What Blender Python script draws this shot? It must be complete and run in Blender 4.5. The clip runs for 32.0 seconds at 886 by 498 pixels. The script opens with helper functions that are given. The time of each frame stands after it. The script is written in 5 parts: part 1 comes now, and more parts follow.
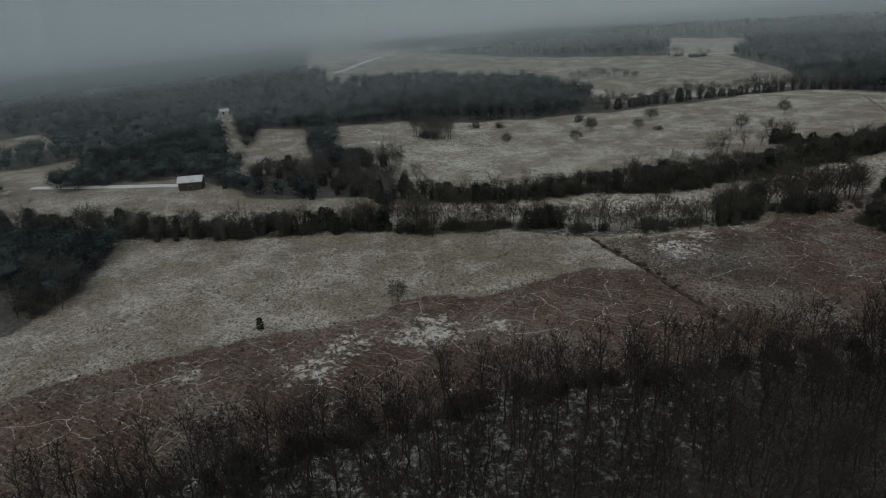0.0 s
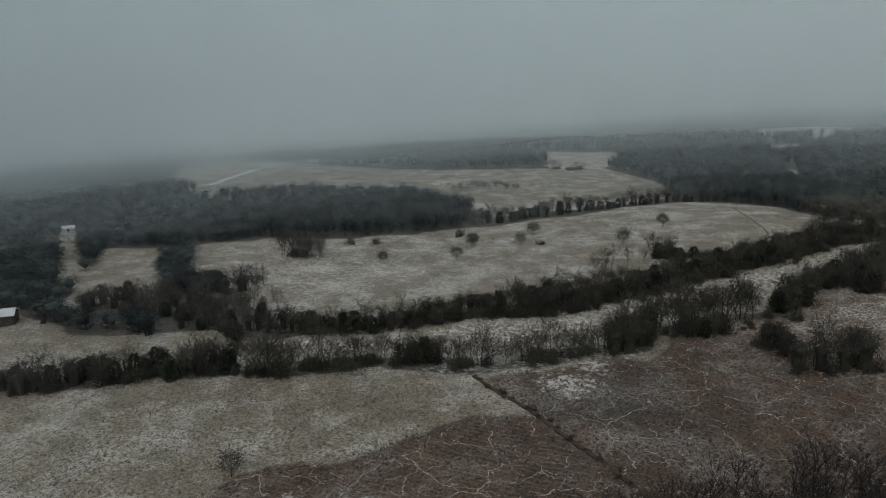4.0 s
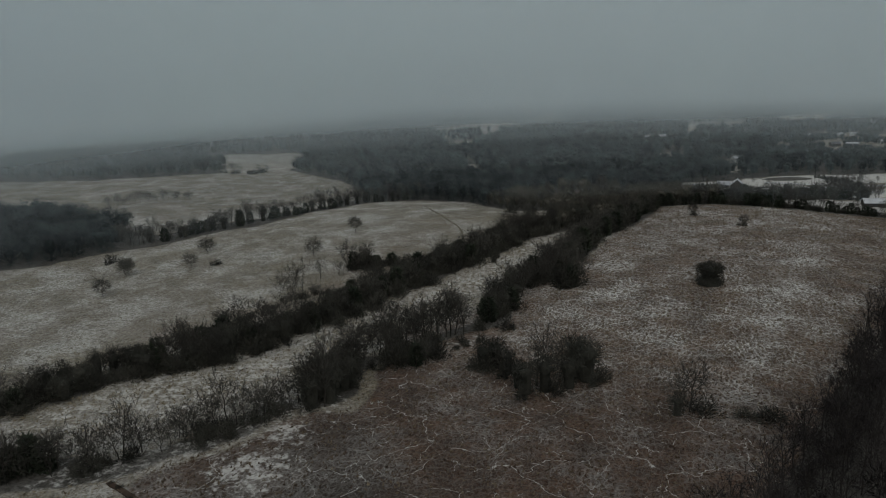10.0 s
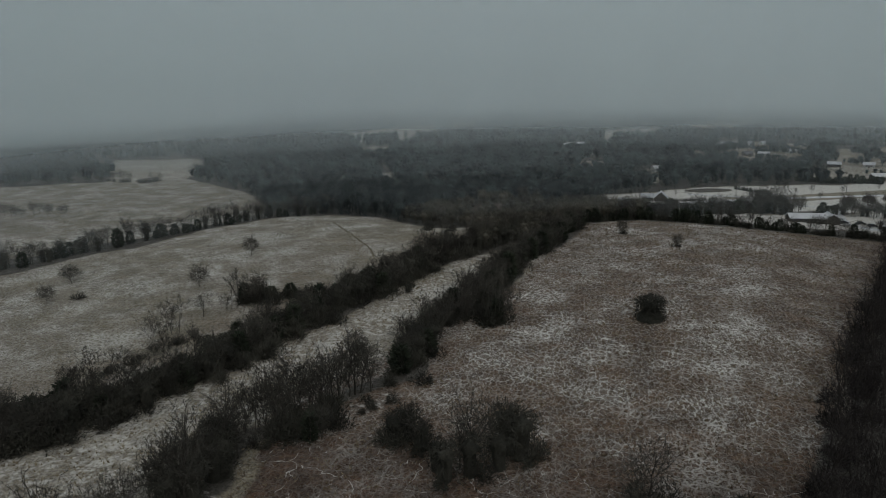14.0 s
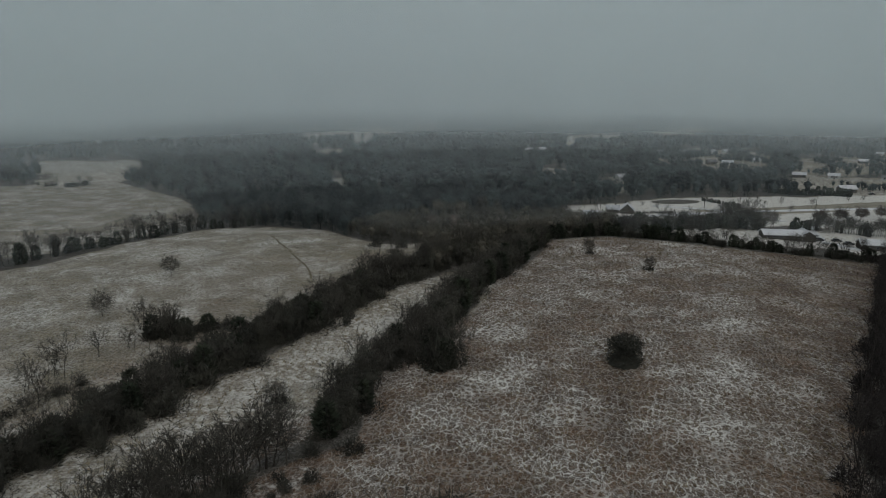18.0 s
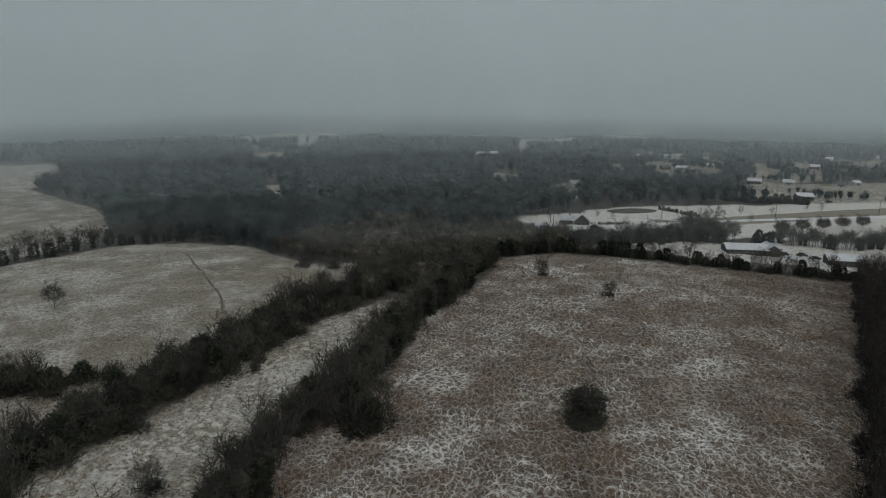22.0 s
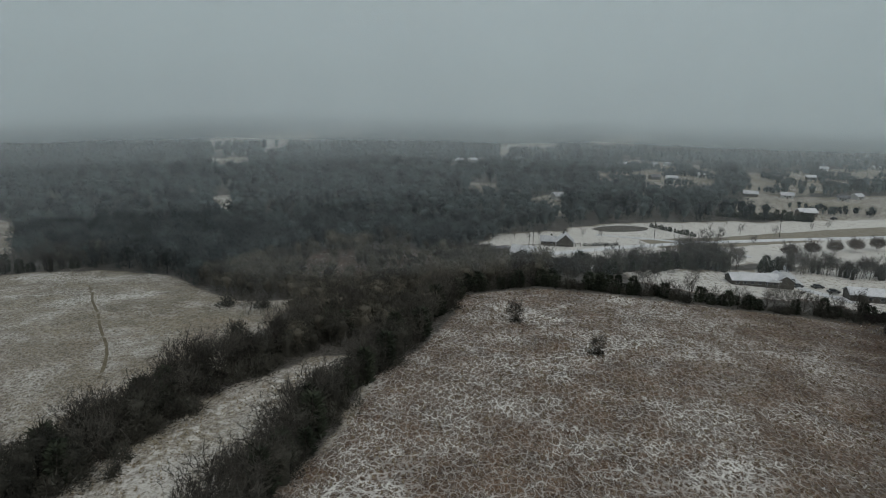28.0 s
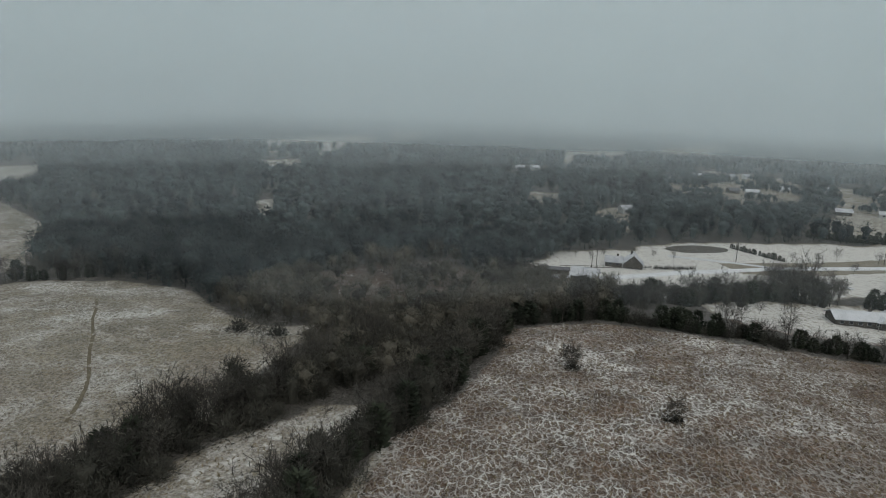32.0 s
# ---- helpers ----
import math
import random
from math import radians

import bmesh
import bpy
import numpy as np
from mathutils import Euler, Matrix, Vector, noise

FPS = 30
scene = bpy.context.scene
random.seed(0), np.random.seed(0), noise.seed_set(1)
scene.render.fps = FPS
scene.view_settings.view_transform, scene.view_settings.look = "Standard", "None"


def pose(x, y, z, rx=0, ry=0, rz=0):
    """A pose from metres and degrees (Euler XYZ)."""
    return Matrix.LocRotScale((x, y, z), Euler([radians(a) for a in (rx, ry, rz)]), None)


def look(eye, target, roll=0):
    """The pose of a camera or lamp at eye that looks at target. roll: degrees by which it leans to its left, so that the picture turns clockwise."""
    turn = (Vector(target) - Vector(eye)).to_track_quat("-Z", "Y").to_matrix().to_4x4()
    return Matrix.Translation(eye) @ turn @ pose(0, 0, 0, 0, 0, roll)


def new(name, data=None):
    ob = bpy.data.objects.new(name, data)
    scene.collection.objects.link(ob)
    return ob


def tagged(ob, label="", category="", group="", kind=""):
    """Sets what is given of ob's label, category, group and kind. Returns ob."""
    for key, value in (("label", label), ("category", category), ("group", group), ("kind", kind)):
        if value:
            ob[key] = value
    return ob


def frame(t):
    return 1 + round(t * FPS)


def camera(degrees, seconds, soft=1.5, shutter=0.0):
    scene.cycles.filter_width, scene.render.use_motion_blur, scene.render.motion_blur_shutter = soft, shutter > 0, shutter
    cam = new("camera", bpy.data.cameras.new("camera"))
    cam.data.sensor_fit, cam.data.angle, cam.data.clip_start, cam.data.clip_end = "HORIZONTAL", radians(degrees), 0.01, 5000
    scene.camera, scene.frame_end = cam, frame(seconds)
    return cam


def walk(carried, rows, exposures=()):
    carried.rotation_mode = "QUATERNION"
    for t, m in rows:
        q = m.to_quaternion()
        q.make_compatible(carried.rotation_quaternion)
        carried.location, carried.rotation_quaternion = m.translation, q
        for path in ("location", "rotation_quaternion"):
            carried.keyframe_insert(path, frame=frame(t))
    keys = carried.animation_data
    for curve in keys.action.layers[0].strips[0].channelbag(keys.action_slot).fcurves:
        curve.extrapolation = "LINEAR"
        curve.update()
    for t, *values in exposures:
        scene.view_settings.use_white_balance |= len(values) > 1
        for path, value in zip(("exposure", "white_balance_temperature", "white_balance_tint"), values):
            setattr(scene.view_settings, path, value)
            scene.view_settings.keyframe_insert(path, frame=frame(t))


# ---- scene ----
cam = camera(64.629, 32.0, soft=1.0)


def eye(x, y, z, turn, down, lean):
    """A flying camera: turned to its left, tipped down and leaning to its left, in degrees."""
    return pose(x, y, z) @ pose(0, 0, 0, 90 - down, 0, turn) @ pose(0, 0, 0, 0, 0, lean)


PATH = [
    (0, eye(30.30, -147.27, 71.06, 47.38, 21.02, -3.02)),
    (0.5, eye(28.49, -144.20, 70.83, 45.10, 21.27, -3.04)),
    (1, eye(26.68, -141.06, 70.60, 44.54, 21.40, -2.92)),
    (1.5, eye(24.87, -137.80, 70.37, 44.28, 21.52, -2.80)),
    (2, eye(23.03, -134.40, 70.13, 43.38, 17.00, -2.52)),
    (2.5, eye(21.15, -130.98, 69.83, 42.63, 12.50, -1.82)),
    (3, eye(19.25, -127.51, 69.51, 42.55, 12.50, -1.63)),
    (3.5, eye(17.35, -124.00, 69.17, 40.10, 12.60, -1.81)),
    (4, eye(15.43, -120.50, 68.78, 37.88, 12.64, -1.77)),
    (4.5, eye(13.57, -117.01, 68.30, 36.90, 12.68, -1.72)),
    (6.5, eye(7.15, -103.54, 65.18, 35.39, 12.52, -1.00)),
    (7, eye(5.67, -99.97, 64.46, 35.08, 12.47, -0.94)),
    (7.5, eye(4.23, -96.33, 63.80, 32.89, 12.49, -0.85)),
    (8, eye(2.88, -92.65, 63.24, 30.15, 12.52, -0.87)),
    (8.5, eye(1.68, -88.92, 62.86, 29.28, 12.51, -0.75)),
    (9, eye(0.69, -85.10, 62.75, 28.98, 12.52, -0.61)),
    (9.5, eye(-0.09, -81.14, 62.88, 25.05, 12.66, -0.77)),
    (9.6, eye(-0.21, -80.33, 62.93, 23.28, 12.72, -0.85)),
    (9.7, eye(-0.34, -79.52, 62.99, 19.44, 12.86, -1.04)),
    (9.8, eye(-0.46, -78.70, 63.04, 15.29, 13.01, -1.24)),
    (9.9, eye(-0.58, -77.89, 63.10, 13.33, 13.08, -1.34)),
    (10, eye(-0.71, -77.08, 63.16, 12.85, 13.10, -1.36)),
    (10.5, eye(-1.32, -73.03, 63.40, 11.66, 13.07, -1.25)),
    (11, eye(-1.92, -69.02, 63.54, 11.33, 13.01, -1.03)),
    (11.5, eye(-2.46, -64.99, 63.58, 10.02, 13.04, -0.95)),
    (12, eye(-2.96, -60.91, 63.62, 8.91, 13.01, -0.86)),
    (12.5, eye(-3.36, -56.87, 63.66, 8.54, 12.95, -0.65)),
    (13, eye(-3.65, -52.86, 63.71, 7.06, 12.97, -0.52)),
    (13.5, eye(-3.84, -48.91, 63.82, 6.47, 12.98, -0.35)),
    (14, eye(-3.93, -45.10, 63.97, 6.06, 12.96, -0.35)),
    (14.5, eye(-3.93, -41.38, 64.13, 5.70, 12.97, -0.16)),
    (16.5, eye(-3.22, -26.69, 64.21, 4.81, 12.87, 0.36)),
    (17, eye(-2.93, -22.93, 64.18, 4.60, 12.83, 0.53)),
    (17.5, eye(-2.62, -19.15, 64.11, 3.97, 12.82, 0.59)),
    (18, eye(-2.21, -15.31, 64.03, 2.84, 12.81, 0.70)),
    (18.5, eye(-1.71, -11.43, 63.99, 2.07, 12.77, 0.77)),
    (19, eye(-1.16, -7.58, 63.99, 1.46, 12.75, 0.85)),
    (19.5, eye(-0.57, -3.77, 64.00, 0.89, 12.72, 0.97)),
    (20, eye(-0.01, 0.00, 64.02, 0.41, 12.71, 1.03)),
    (20.5, eye(0.46, 3.78, 64.05, -0.06, 12.71, 1.10)),
    (21, eye(1.01, 7.55, 64.11, -0.47, 12.67, 1.10)),
    (21.5, eye(1.67, 11.26, 64.14, -0.77, 12.66, 1.18)),
    (22, eye(2.43, 14.96, 64.14, -0.97, 12.65, 1.23)),
    (22.5, eye(3.22, 18.64, 64.14, -1.19, 12.63, 1.33)),
    (23, eye(4.03, 22.33, 64.20, -1.41, 12.64, 1.44)),
    (23.5, eye(4.86, 26.08, 64.38, -1.54, 12.65, 1.48)),
    (24, eye(5.67, 29.84, 64.62, -1.68, 12.65, 1.64)),
    (24.5, eye(6.37, 33.51, 64.81, -1.79, 12.67, 1.72)),
    (25, eye(6.99, 37.17, 64.97, -1.90, 12.67, 1.77)),
    (25.5, eye(7.59, 40.85, 65.09, -1.98, 12.64, 1.70)),
    (27.5, eye(11.08, 55.17, 64.69, -2.20, 12.48, 1.77)),
    (28, eye(11.98, 58.88, 64.50, -2.23, 12.43, 1.82)),
    (28.5, eye(12.87, 62.65, 64.29, -2.27, 12.40, 1.86)),
    (29, eye(13.75, 66.51, 64.07, -2.33, 12.35, 1.82)),
    (29.5, eye(14.61, 70.42, 63.88, -2.36, 12.30, 1.91)),
    (30, eye(15.40, 74.34, 63.68, -2.41, 12.25, 1.93)),
    (30.5, eye(16.07, 78.23, 63.49, -2.46, 12.23, 1.99)),
    (31, eye(16.59, 82.07, 63.29, -2.58, 12.18, 2.08)),
    (31.5, eye(16.84, 85.89, 63.09, -2.64, 12.16, 2.21)),
    (32, eye(16.81, 89.71, 62.89, 2.92, 12.23, 2.62)),
]
EXPOSURES = [(0, 0.32), (2, 0.35), (4, 0.52), (7, 0.3), (9, 0.14), (13, 0.17), (19, 0.33), (28, 0.65), (32, 0.82)]
walk(cam, PATH, EXPOSURES)

# ---- world, sun ----
world = bpy.data.worlds.new("overcast")
scene.world = world
world.use_nodes = True
wn, wl = world.node_tree.nodes, world.node_tree.links
sky = wn.new("ShaderNodeTexSky")
sky.sky_type, sky.sun_disc = "NISHITA", False
sky.sun_elevation, sky.sun_rotation = radians(35), radians(160)
sky.air_density, sky.dust_density, sky.ozone_density = 2.0, 6.0, 1.0
grey = wn.new("ShaderNodeMix")
grey.data_type = "RGBA"
grey.inputs["Factor"].default_value = 0.93
grey.inputs["B"].default_value = (3.25, 3.55, 3.69, 1)
wl.new(sky.outputs["Color"], grey.inputs["A"])
wl.new(grey.outputs["Result"], wn["Background"].inputs["Color"])
wn["Background"].inputs["Strength"].default_value = 0.1

sun = new("sun", bpy.data.lights.new("sun", "SUN"))
sun.data.energy, sun.data.angle, sun.data.color = 0.5, radians(40), (1.0, 0.97, 0.93)
sun.matrix_world = look((0, 0, 0), (-0.25, 0.75, -0.9))


# ---- materials ----
class Mat:
    """A node material with short ways to add nodes."""

    def __init__(self, name, rough=0.9):
        self.m = bpy.data.materials.new(name)
        self.m.use_nodes = True
        self.n, self.l = self.m.node_tree.nodes, self.m.node_tree.links
        self.b = self.n["Principled BSDF"]
        self.b.inputs["Roughness"].default_value = rough
        self.b.inputs["Specular IOR Level"].default_value = 0.2
        self.geo = None

    def put(self, v, sock):
        if isinstance(v, bpy.types.NodeSocket):
            self.l.new(v, sock)
        elif isinstance(v, tuple) and len(v) == 3 and sock.type == "RGBA":
            sock.default_value = (*v, 1)
        else:
            sock.default_value = v

    def pos(self):
        if self.geo is None:
            self.geo = self.n.new("ShaderNodeNewGeometry")
        return self.geo.outputs["Position"]

    def noise(self, scale, detail=4, rough=0.55, vec=None, warp=0.0):
        k = self.n.new("ShaderNodeTexNoise")
        k.inputs["Scale"].default_value, k.inputs["Detail"].default_value = scale, detail
        k.inputs["Roughness"].default_value, k.inputs["Distortion"].default_value = rough, warp
        self.l.new(vec or self.pos(), k.inputs["Vector"])
        return k.outputs["Fac"]

    def warped(self, scale, amount):
        """Positions shifted by noise."""
        k = self.n.new("ShaderNodeTexNoise")
        k.inputs["Scale"].default_value, k.inputs["Detail"].default_value = scale, 3
        self.l.new(self.pos(), k.inputs["Vector"])
        a = self.n.new("ShaderNodeVectorMath")
        a.operation = "MULTIPLY_ADD"
        self.l.new(k.outputs["Color"], a.inputs[0])
        a.inputs[1].default_value = (amount, amount, 0)
        self.l.new(self.pos(), a.inputs[2])
        return a.outputs[0]

    def edges(self, scale, vec):
        k = self.n.new("ShaderNodeTexVoronoi")
        k.feature, k.voronoi_dimensions = "DISTANCE_TO_EDGE", "2D"
        k.inputs["Scale"].default_value = scale
        self.l.new(vec, k.inputs["Vector"])
        return k.outputs["Distance"]

    def ramp(self, v, lo, hi, a=0.0, b=1.0):
        k = self.n.new("ShaderNodeMapRange")
        k.interpolation_type = "SMOOTHSTEP"
        self.put(v, k.inputs["Value"])
        for s, x in (("From Min", lo), ("From Max", hi), ("To Min", a), ("To Max", b)):
            self.put(x, k.inputs[s])
        return k.outputs["Result"]

    def math(self, op, a, b=0.0):
        k = self.n.new("ShaderNodeMath")
        k.operation = op
        self.put(a, k.inputs[0])
        self.put(b, k.inputs[1])
        return k.outputs[0]

    def mix(self, f, a, b):
        k = self.n.new("ShaderNodeMix")
        k.data_type = "RGBA"
        self.put(f, k.inputs["Factor"])
        self.put(a, k.inputs["A"])
        self.put(b, k.inputs["B"])
        return k.outputs["Result"]

    def attr(self, name):
        k = self.n.new("ShaderNodeAttribute")
        k.attribute_name = name
        return k

    def chan(self, colour):
        k = self.n.new("ShaderNodeSeparateColor")
        self.l.new(colour, k.inputs[0])
        return k.outputs

    def random(self):
        return self.n.new("ShaderNodeObjectInfo").outputs["Random"]

    def bump(self, h, strength, dist):
        k = self.n.new("ShaderNodeBump")
        k.inputs["Strength"].default_value, k.inputs["Distance"].default_value = strength, dist
        self.l.new(h, k.inputs["Height"])
        self.l.new(k.outputs[0], self.b.inputs["Normal"])

    def done(self, colour):
        self.put(colour, self.b.inputs["Base Color"])
        return self.m


def grained(name, a, b, scale, rough=0.9, vary=0.3, bump=0.0, dist=0.02):
    """Two colours mixed by coarse and fine noise, with a shift from piece to piece."""
    k = Mat(name, rough)
    f = k.math("ADD", k.math("MULTIPLY", k.noise(scale), 0.6), k.math("MULTIPLY", k.noise(scale * 9, 2), 0.4))
    f = k.math("ADD", f, k.math("MULTIPLY", k.math("SUBTRACT", k.random(), 0.5), vary))
    if bump:
        k.bump(k.noise(scale * 9, 3), bump, dist)
    return k.done(k.mix(k.ramp(f, 0.25, 0.75), a, b))


def twiggy(name, a, b, stands=0.0, rough=0.95):
    """Twigs and foliage: a tint for each tree, a finer one by place."""
    k = Mat(name, rough)
    t = k.attr("tint").outputs["Fac"]
    f = k.math("ADD", k.math("MULTIPLY", t, 0.55), k.math("MULTIPLY", k.noise(0.9, 3), 0.45))
    f = k.math("ADD", f, k.math("MULTIPLY", k.math("SUBTRACT", k.random(), 0.5), 0.35))
    if stands:  # stands of other kinds and ages
        f = k.math("ADD", f, k.math("MULTIPLY", k.math("SUBTRACT", k.noise(0.013, 4), 0.5), stands))
    return k.done(k.mix(k.ramp(f, 0.2, 0.8), a, b))


def ground_material():
    k = Mat("frosted_ground", 0.95)
    at = k.attr("cover")
    c = k.chan(at.outputs["Color"])
    brown, snow, litter, matted = c[0], c[1], c[2], at.outputs["Alpha"]
    big, mid, fine = k.noise(0.018, 5), k.noise(0.14, 5, 0.6), k.noise(1.5, 4, 0.7)
    tan = k.mix(k.ramp(mid, 0.3, 0.7), (0.122, 0.104, 0.068), (0.236, 0.202, 0.136))
    tan = k.mix(k.ramp(big, 0.4, 0.65), tan, (0.21, 0.18, 0.135))
    rust = k.mix(k.ramp(mid, 0.32, 0.68), (0.053, 0.0285, 0.0148), (0.136, 0.078, 0.042))
    rust = k.mix(k.ramp(k.noise(0.03, 4), 0.45, 0.7), rust, (0.112, 0.074, 0.047))
    dark = k.mix(k.ramp(mid, 0.3, 0.7), (0.04, 0.0212, 0.0125), (0.1, 0.054, 0.031))
    dark = k.mix(k.ramp(big, 0.5, 0.66), dark, (0.036, 0.028, 0.022))
    turn = k.n.new("ShaderNodeMapping")  # drilled rows on the near side of the ditch
    turn.inputs["Rotation"].default_value = (0, 0, radians(-11))
    k.l.new(k.warped(0.2, 1.2), turn.inputs["Vector"])
    wave = k.n.new("ShaderNodeTexWave")
    wave.bands_direction = "Y"
    wave.inputs["Scale"].default_value, wave.inputs["Distortion"].default_value = 0.2, 0.6
    k.l.new(turn.outputs[0], wave.inputs["Vector"])
    drill = k.math("MULTIPLY", k.ramp(wave.outputs["Fac"], 0.55, 0.95), k.ramp(k.noise(0.7, 4, 0.7), 0.4, 0.6))
    drill = k.math("MULTIPLY", drill, k.ramp(k.math("ADD", matted, 0), 0.19, 0.21, 0.55, 0.0))
    dark = k.mix(drill, dark, (0.2, 0.16, 0.13))
    rust = k.mix(k.ramp(matted, 0.2, 0.75), dark, rust)  # rank unfrosted grass towards the ditch; also darker for shading by the east woods
    edge = k.math("ADD", brown, k.math("MULTIPLY", k.math("SUBTRACT", k.noise(0.07, 5), 0.5), 0.6))
    grass = k.mix(k.ramp(edge, 0.35, 0.65), tan, rust)
    grass = k.mix(k.ramp(fine, 0.38, 0.62), k.mix(0.68, grass, (0.025, 0.016, 0.0115)), grass)
    leaf = k.mix(k.ramp(fine, 0.3, 0.7), (0.026, 0.024, 0.021), (0.075, 0.068, 0.058))
    base = k.mix(k.ramp(litter, 0.35, 0.65), grass, leaf)

    # frost on the lodged grass and in the trails between tussocks
    def net(scale, vec, width, low, high):
        """Winding lines of frost between tussocks, broken here and there."""
        return k.math("MULTIPLY", k.ramp(k.edges(scale, vec), 0.15 * width, width, 1.0, 0.0), k.ramp(k.noise(0.55 * scale + 0.1, 4, 0.65), low, high, 0.0, 1.0))

    def drawn(vec, stretch):
        """Places drawn out along the slope, as the grass lies."""
        m = k.n.new("ShaderNodeMapping")
        m.inputs["Scale"].default_value, m.inputs["Rotation"].default_value = (1.0, stretch, 1.0), (0, 0, radians(12))
        k.l.new(vec, m.inputs["Vector"])
        return m.outputs[0]

    first, second = drawn(k.warped(0.9, 1.6), 0.5), k.warped(1.3, 1.2)
    strands = k.math("MAXIMUM", k.math("MAXIMUM", net(0.8, first, 0.1, 0.37, 0.45), net(0.4, drawn(k.warped(0.6, 2.6), 0.6), 0.05, 0.4, 0.48)), k.math("MULTIPLY", net(1.7, second, 0.13, 0.45, 0.55), 0.75))
    mesh = net(1.5, k.warped(1.5, 0.8), 0.12, 0.35, 0.5)
    banks = k.ramp(k.noise(0.05, 5, 0.65), 0.51, 0.6)
    wide = k.math("MULTIPLY", k.ramp(k.edges(0.55, second), 0.03, 0.2, 1.0, 0.0), banks)
    strands = k.math("MAXIMUM", strands, k.math("MAXIMUM", k.math("MULTIPLY", mesh, 0.45), wide))
    trails = k.math("MAXIMUM", net(0.075, k.warped(0.25, 5.0), 0.009, 0.42, 0.5), net(0.2, k.warped(0.6, 2.6), 0.016, 0.47, 0.55))
    patches = k.ramp(k.noise(0.06, 6, 0.7), 0.38, 0.68)
    strands = k.math("MULTIPLY", strands, k.math("MULTIPLY", matted, k.ramp(patches, 0.0, 1.0, 0.38, 1.15)))
    speck = k.math("MULTIPLY", k.ramp(k.noise(2.3, 4, 0.8), 0.52, 0.61), k.ramp(patches, 0.0, 1.0, 0.3, 0.8))
    flecks = k.math("MULTIPLY", k.ramp(k.noise(0.85, 5, 0.75, None, 0.8), 0.5, 0.58), k.ramp(patches, 0.0, 1.0, 0.14, 0.62))
    speck = k.math("MULTIPLY", k.math("MAXIMUM", speck, flecks), k.ramp(brown, 0.2, 0.8, 1.0, 0.3))
    veins = k.math("MAXIMUM", k.math("MAXIMUM", strands, speck), k.math("MULTIPLY", trails, k.math("MULTIPLY", k.ramp(brown, 0.2, 0.8, 0.1, 0.66), k.ramp(matted, 0.25, 0.6, 1.0, 0.3))))
    veins = k.math("MULTIPLY", veins, k.ramp(fine, 0.25, 0.5, 0.7, 1.0))
    lie = k.math("ADD", k.math("MULTIPLY", snow, 1.35), k.math("MULTIPLY", k.math("SUBTRACT", k.noise(0.55, 7, 0.72), 0.5), 1.5))
    sheet = k.math("MULTIPLY", k.ramp(lie, 0.5, 0.82), 0.74)
    white = k.math("MAXIMUM", k.math("MULTIPLY", veins, k.ramp(litter, 0.2, 0.7, 1.0, 0.25)), sheet)
    k.bump(k.math("MULTIPLY", k.math("ADD", k.noise(0.8, 5, 0.7), k.math("MULTIPLY", strands, 0.3)), k.ramp(snow, 0.3, 0.7, 1.0, 0.12)), 1.0, 0.4)
    return k.done(k.mix(white, base, k.mix(fine, (0.51, 0.497, 0.466), (0.76, 0.747, 0.715))))


def mist_material(name, thick, base, top, fade=None):
    """Fine droplets: a sheet that lets most light through and scatters the rest."""
    k = Mat(name, 1.0)
    z = k.n.new("ShaderNodeSeparateXYZ")
    k.l.new(k.pos(), z.inputs[0])
    a = k.math("MULTIPLY", k.ramp(z.outputs["Z"], 90, top, 1.0, 0.0), k.ramp(z.outputs["Z"], base, base + 62, 0.0, 1.0))
    a = k.math("MULTIPLY", a, k.ramp(k.noise(0.004, 3), 0.3, 0.7, thick * 0.93, thick * 1.07))
    if fade:
        a = k.math("MINIMUM", k.math("MULTIPLY", a, k.ramp(z.outputs["X"], fade[0], fade[1], fade[2], 1.0)), 0.95)
    tr, di, tl = k.n.new("ShaderNodeBsdfTransparent"), k.n.new("ShaderNodeBsdfDiffuse"), k.n.new("ShaderNodeBsdfTranslucent")
    for s in (di, tl):
        s.inputs["Color"].default_value = (0.83, 0.92, 0.96, 1)
    m1, m2 = k.n.new("ShaderNodeMixShader"), k.n.new("ShaderNodeMixShader")
    m1.inputs[0].default_value = 0.5
    k.l.new(di.outputs[0], m1.inputs[1])
    k.l.new(tl.outputs[0], m1.inputs[2])
    k.l.new(a, m2.inputs[0])
    k.l.new(tr.outputs[0], m2.inputs[1])
    k.l.new(m1.outputs[0], m2.inputs[2])
    k.l.new(m2.outputs[0], k.n["Material Output"].inputs["Surface"])
    return k.m


def cloud_material():
    """The overcast at the end of sight: grey over the land, paler upwards."""
    k = Mat("overcast_cloud", 1.0)
    z = k.n.new("ShaderNodeSeparateXYZ")
    k.l.new(k.pos(), z.inputs[0])
    h = k.math("ADD", z.outputs["Z"], k.math("MULTIPLY", k.math("SUBTRACT", k.noise(0.0012, 4), 0.5), 160))
    low = k.mix(k.ramp(h, 20, 190), (0.094, 0.111, 0.114), (0.182, 0.208, 0.21))
    col = k.mix(k.ramp(h, 120, 520), low, (0.27, 0.303, 0.302))
    em = k.n.new("ShaderNodeEmission")
    k.l.new(col, em.inputs["Color"])
    k.l.new(em.outputs[0], k.n["Material Output"].inputs["Surface"])
    return k.m


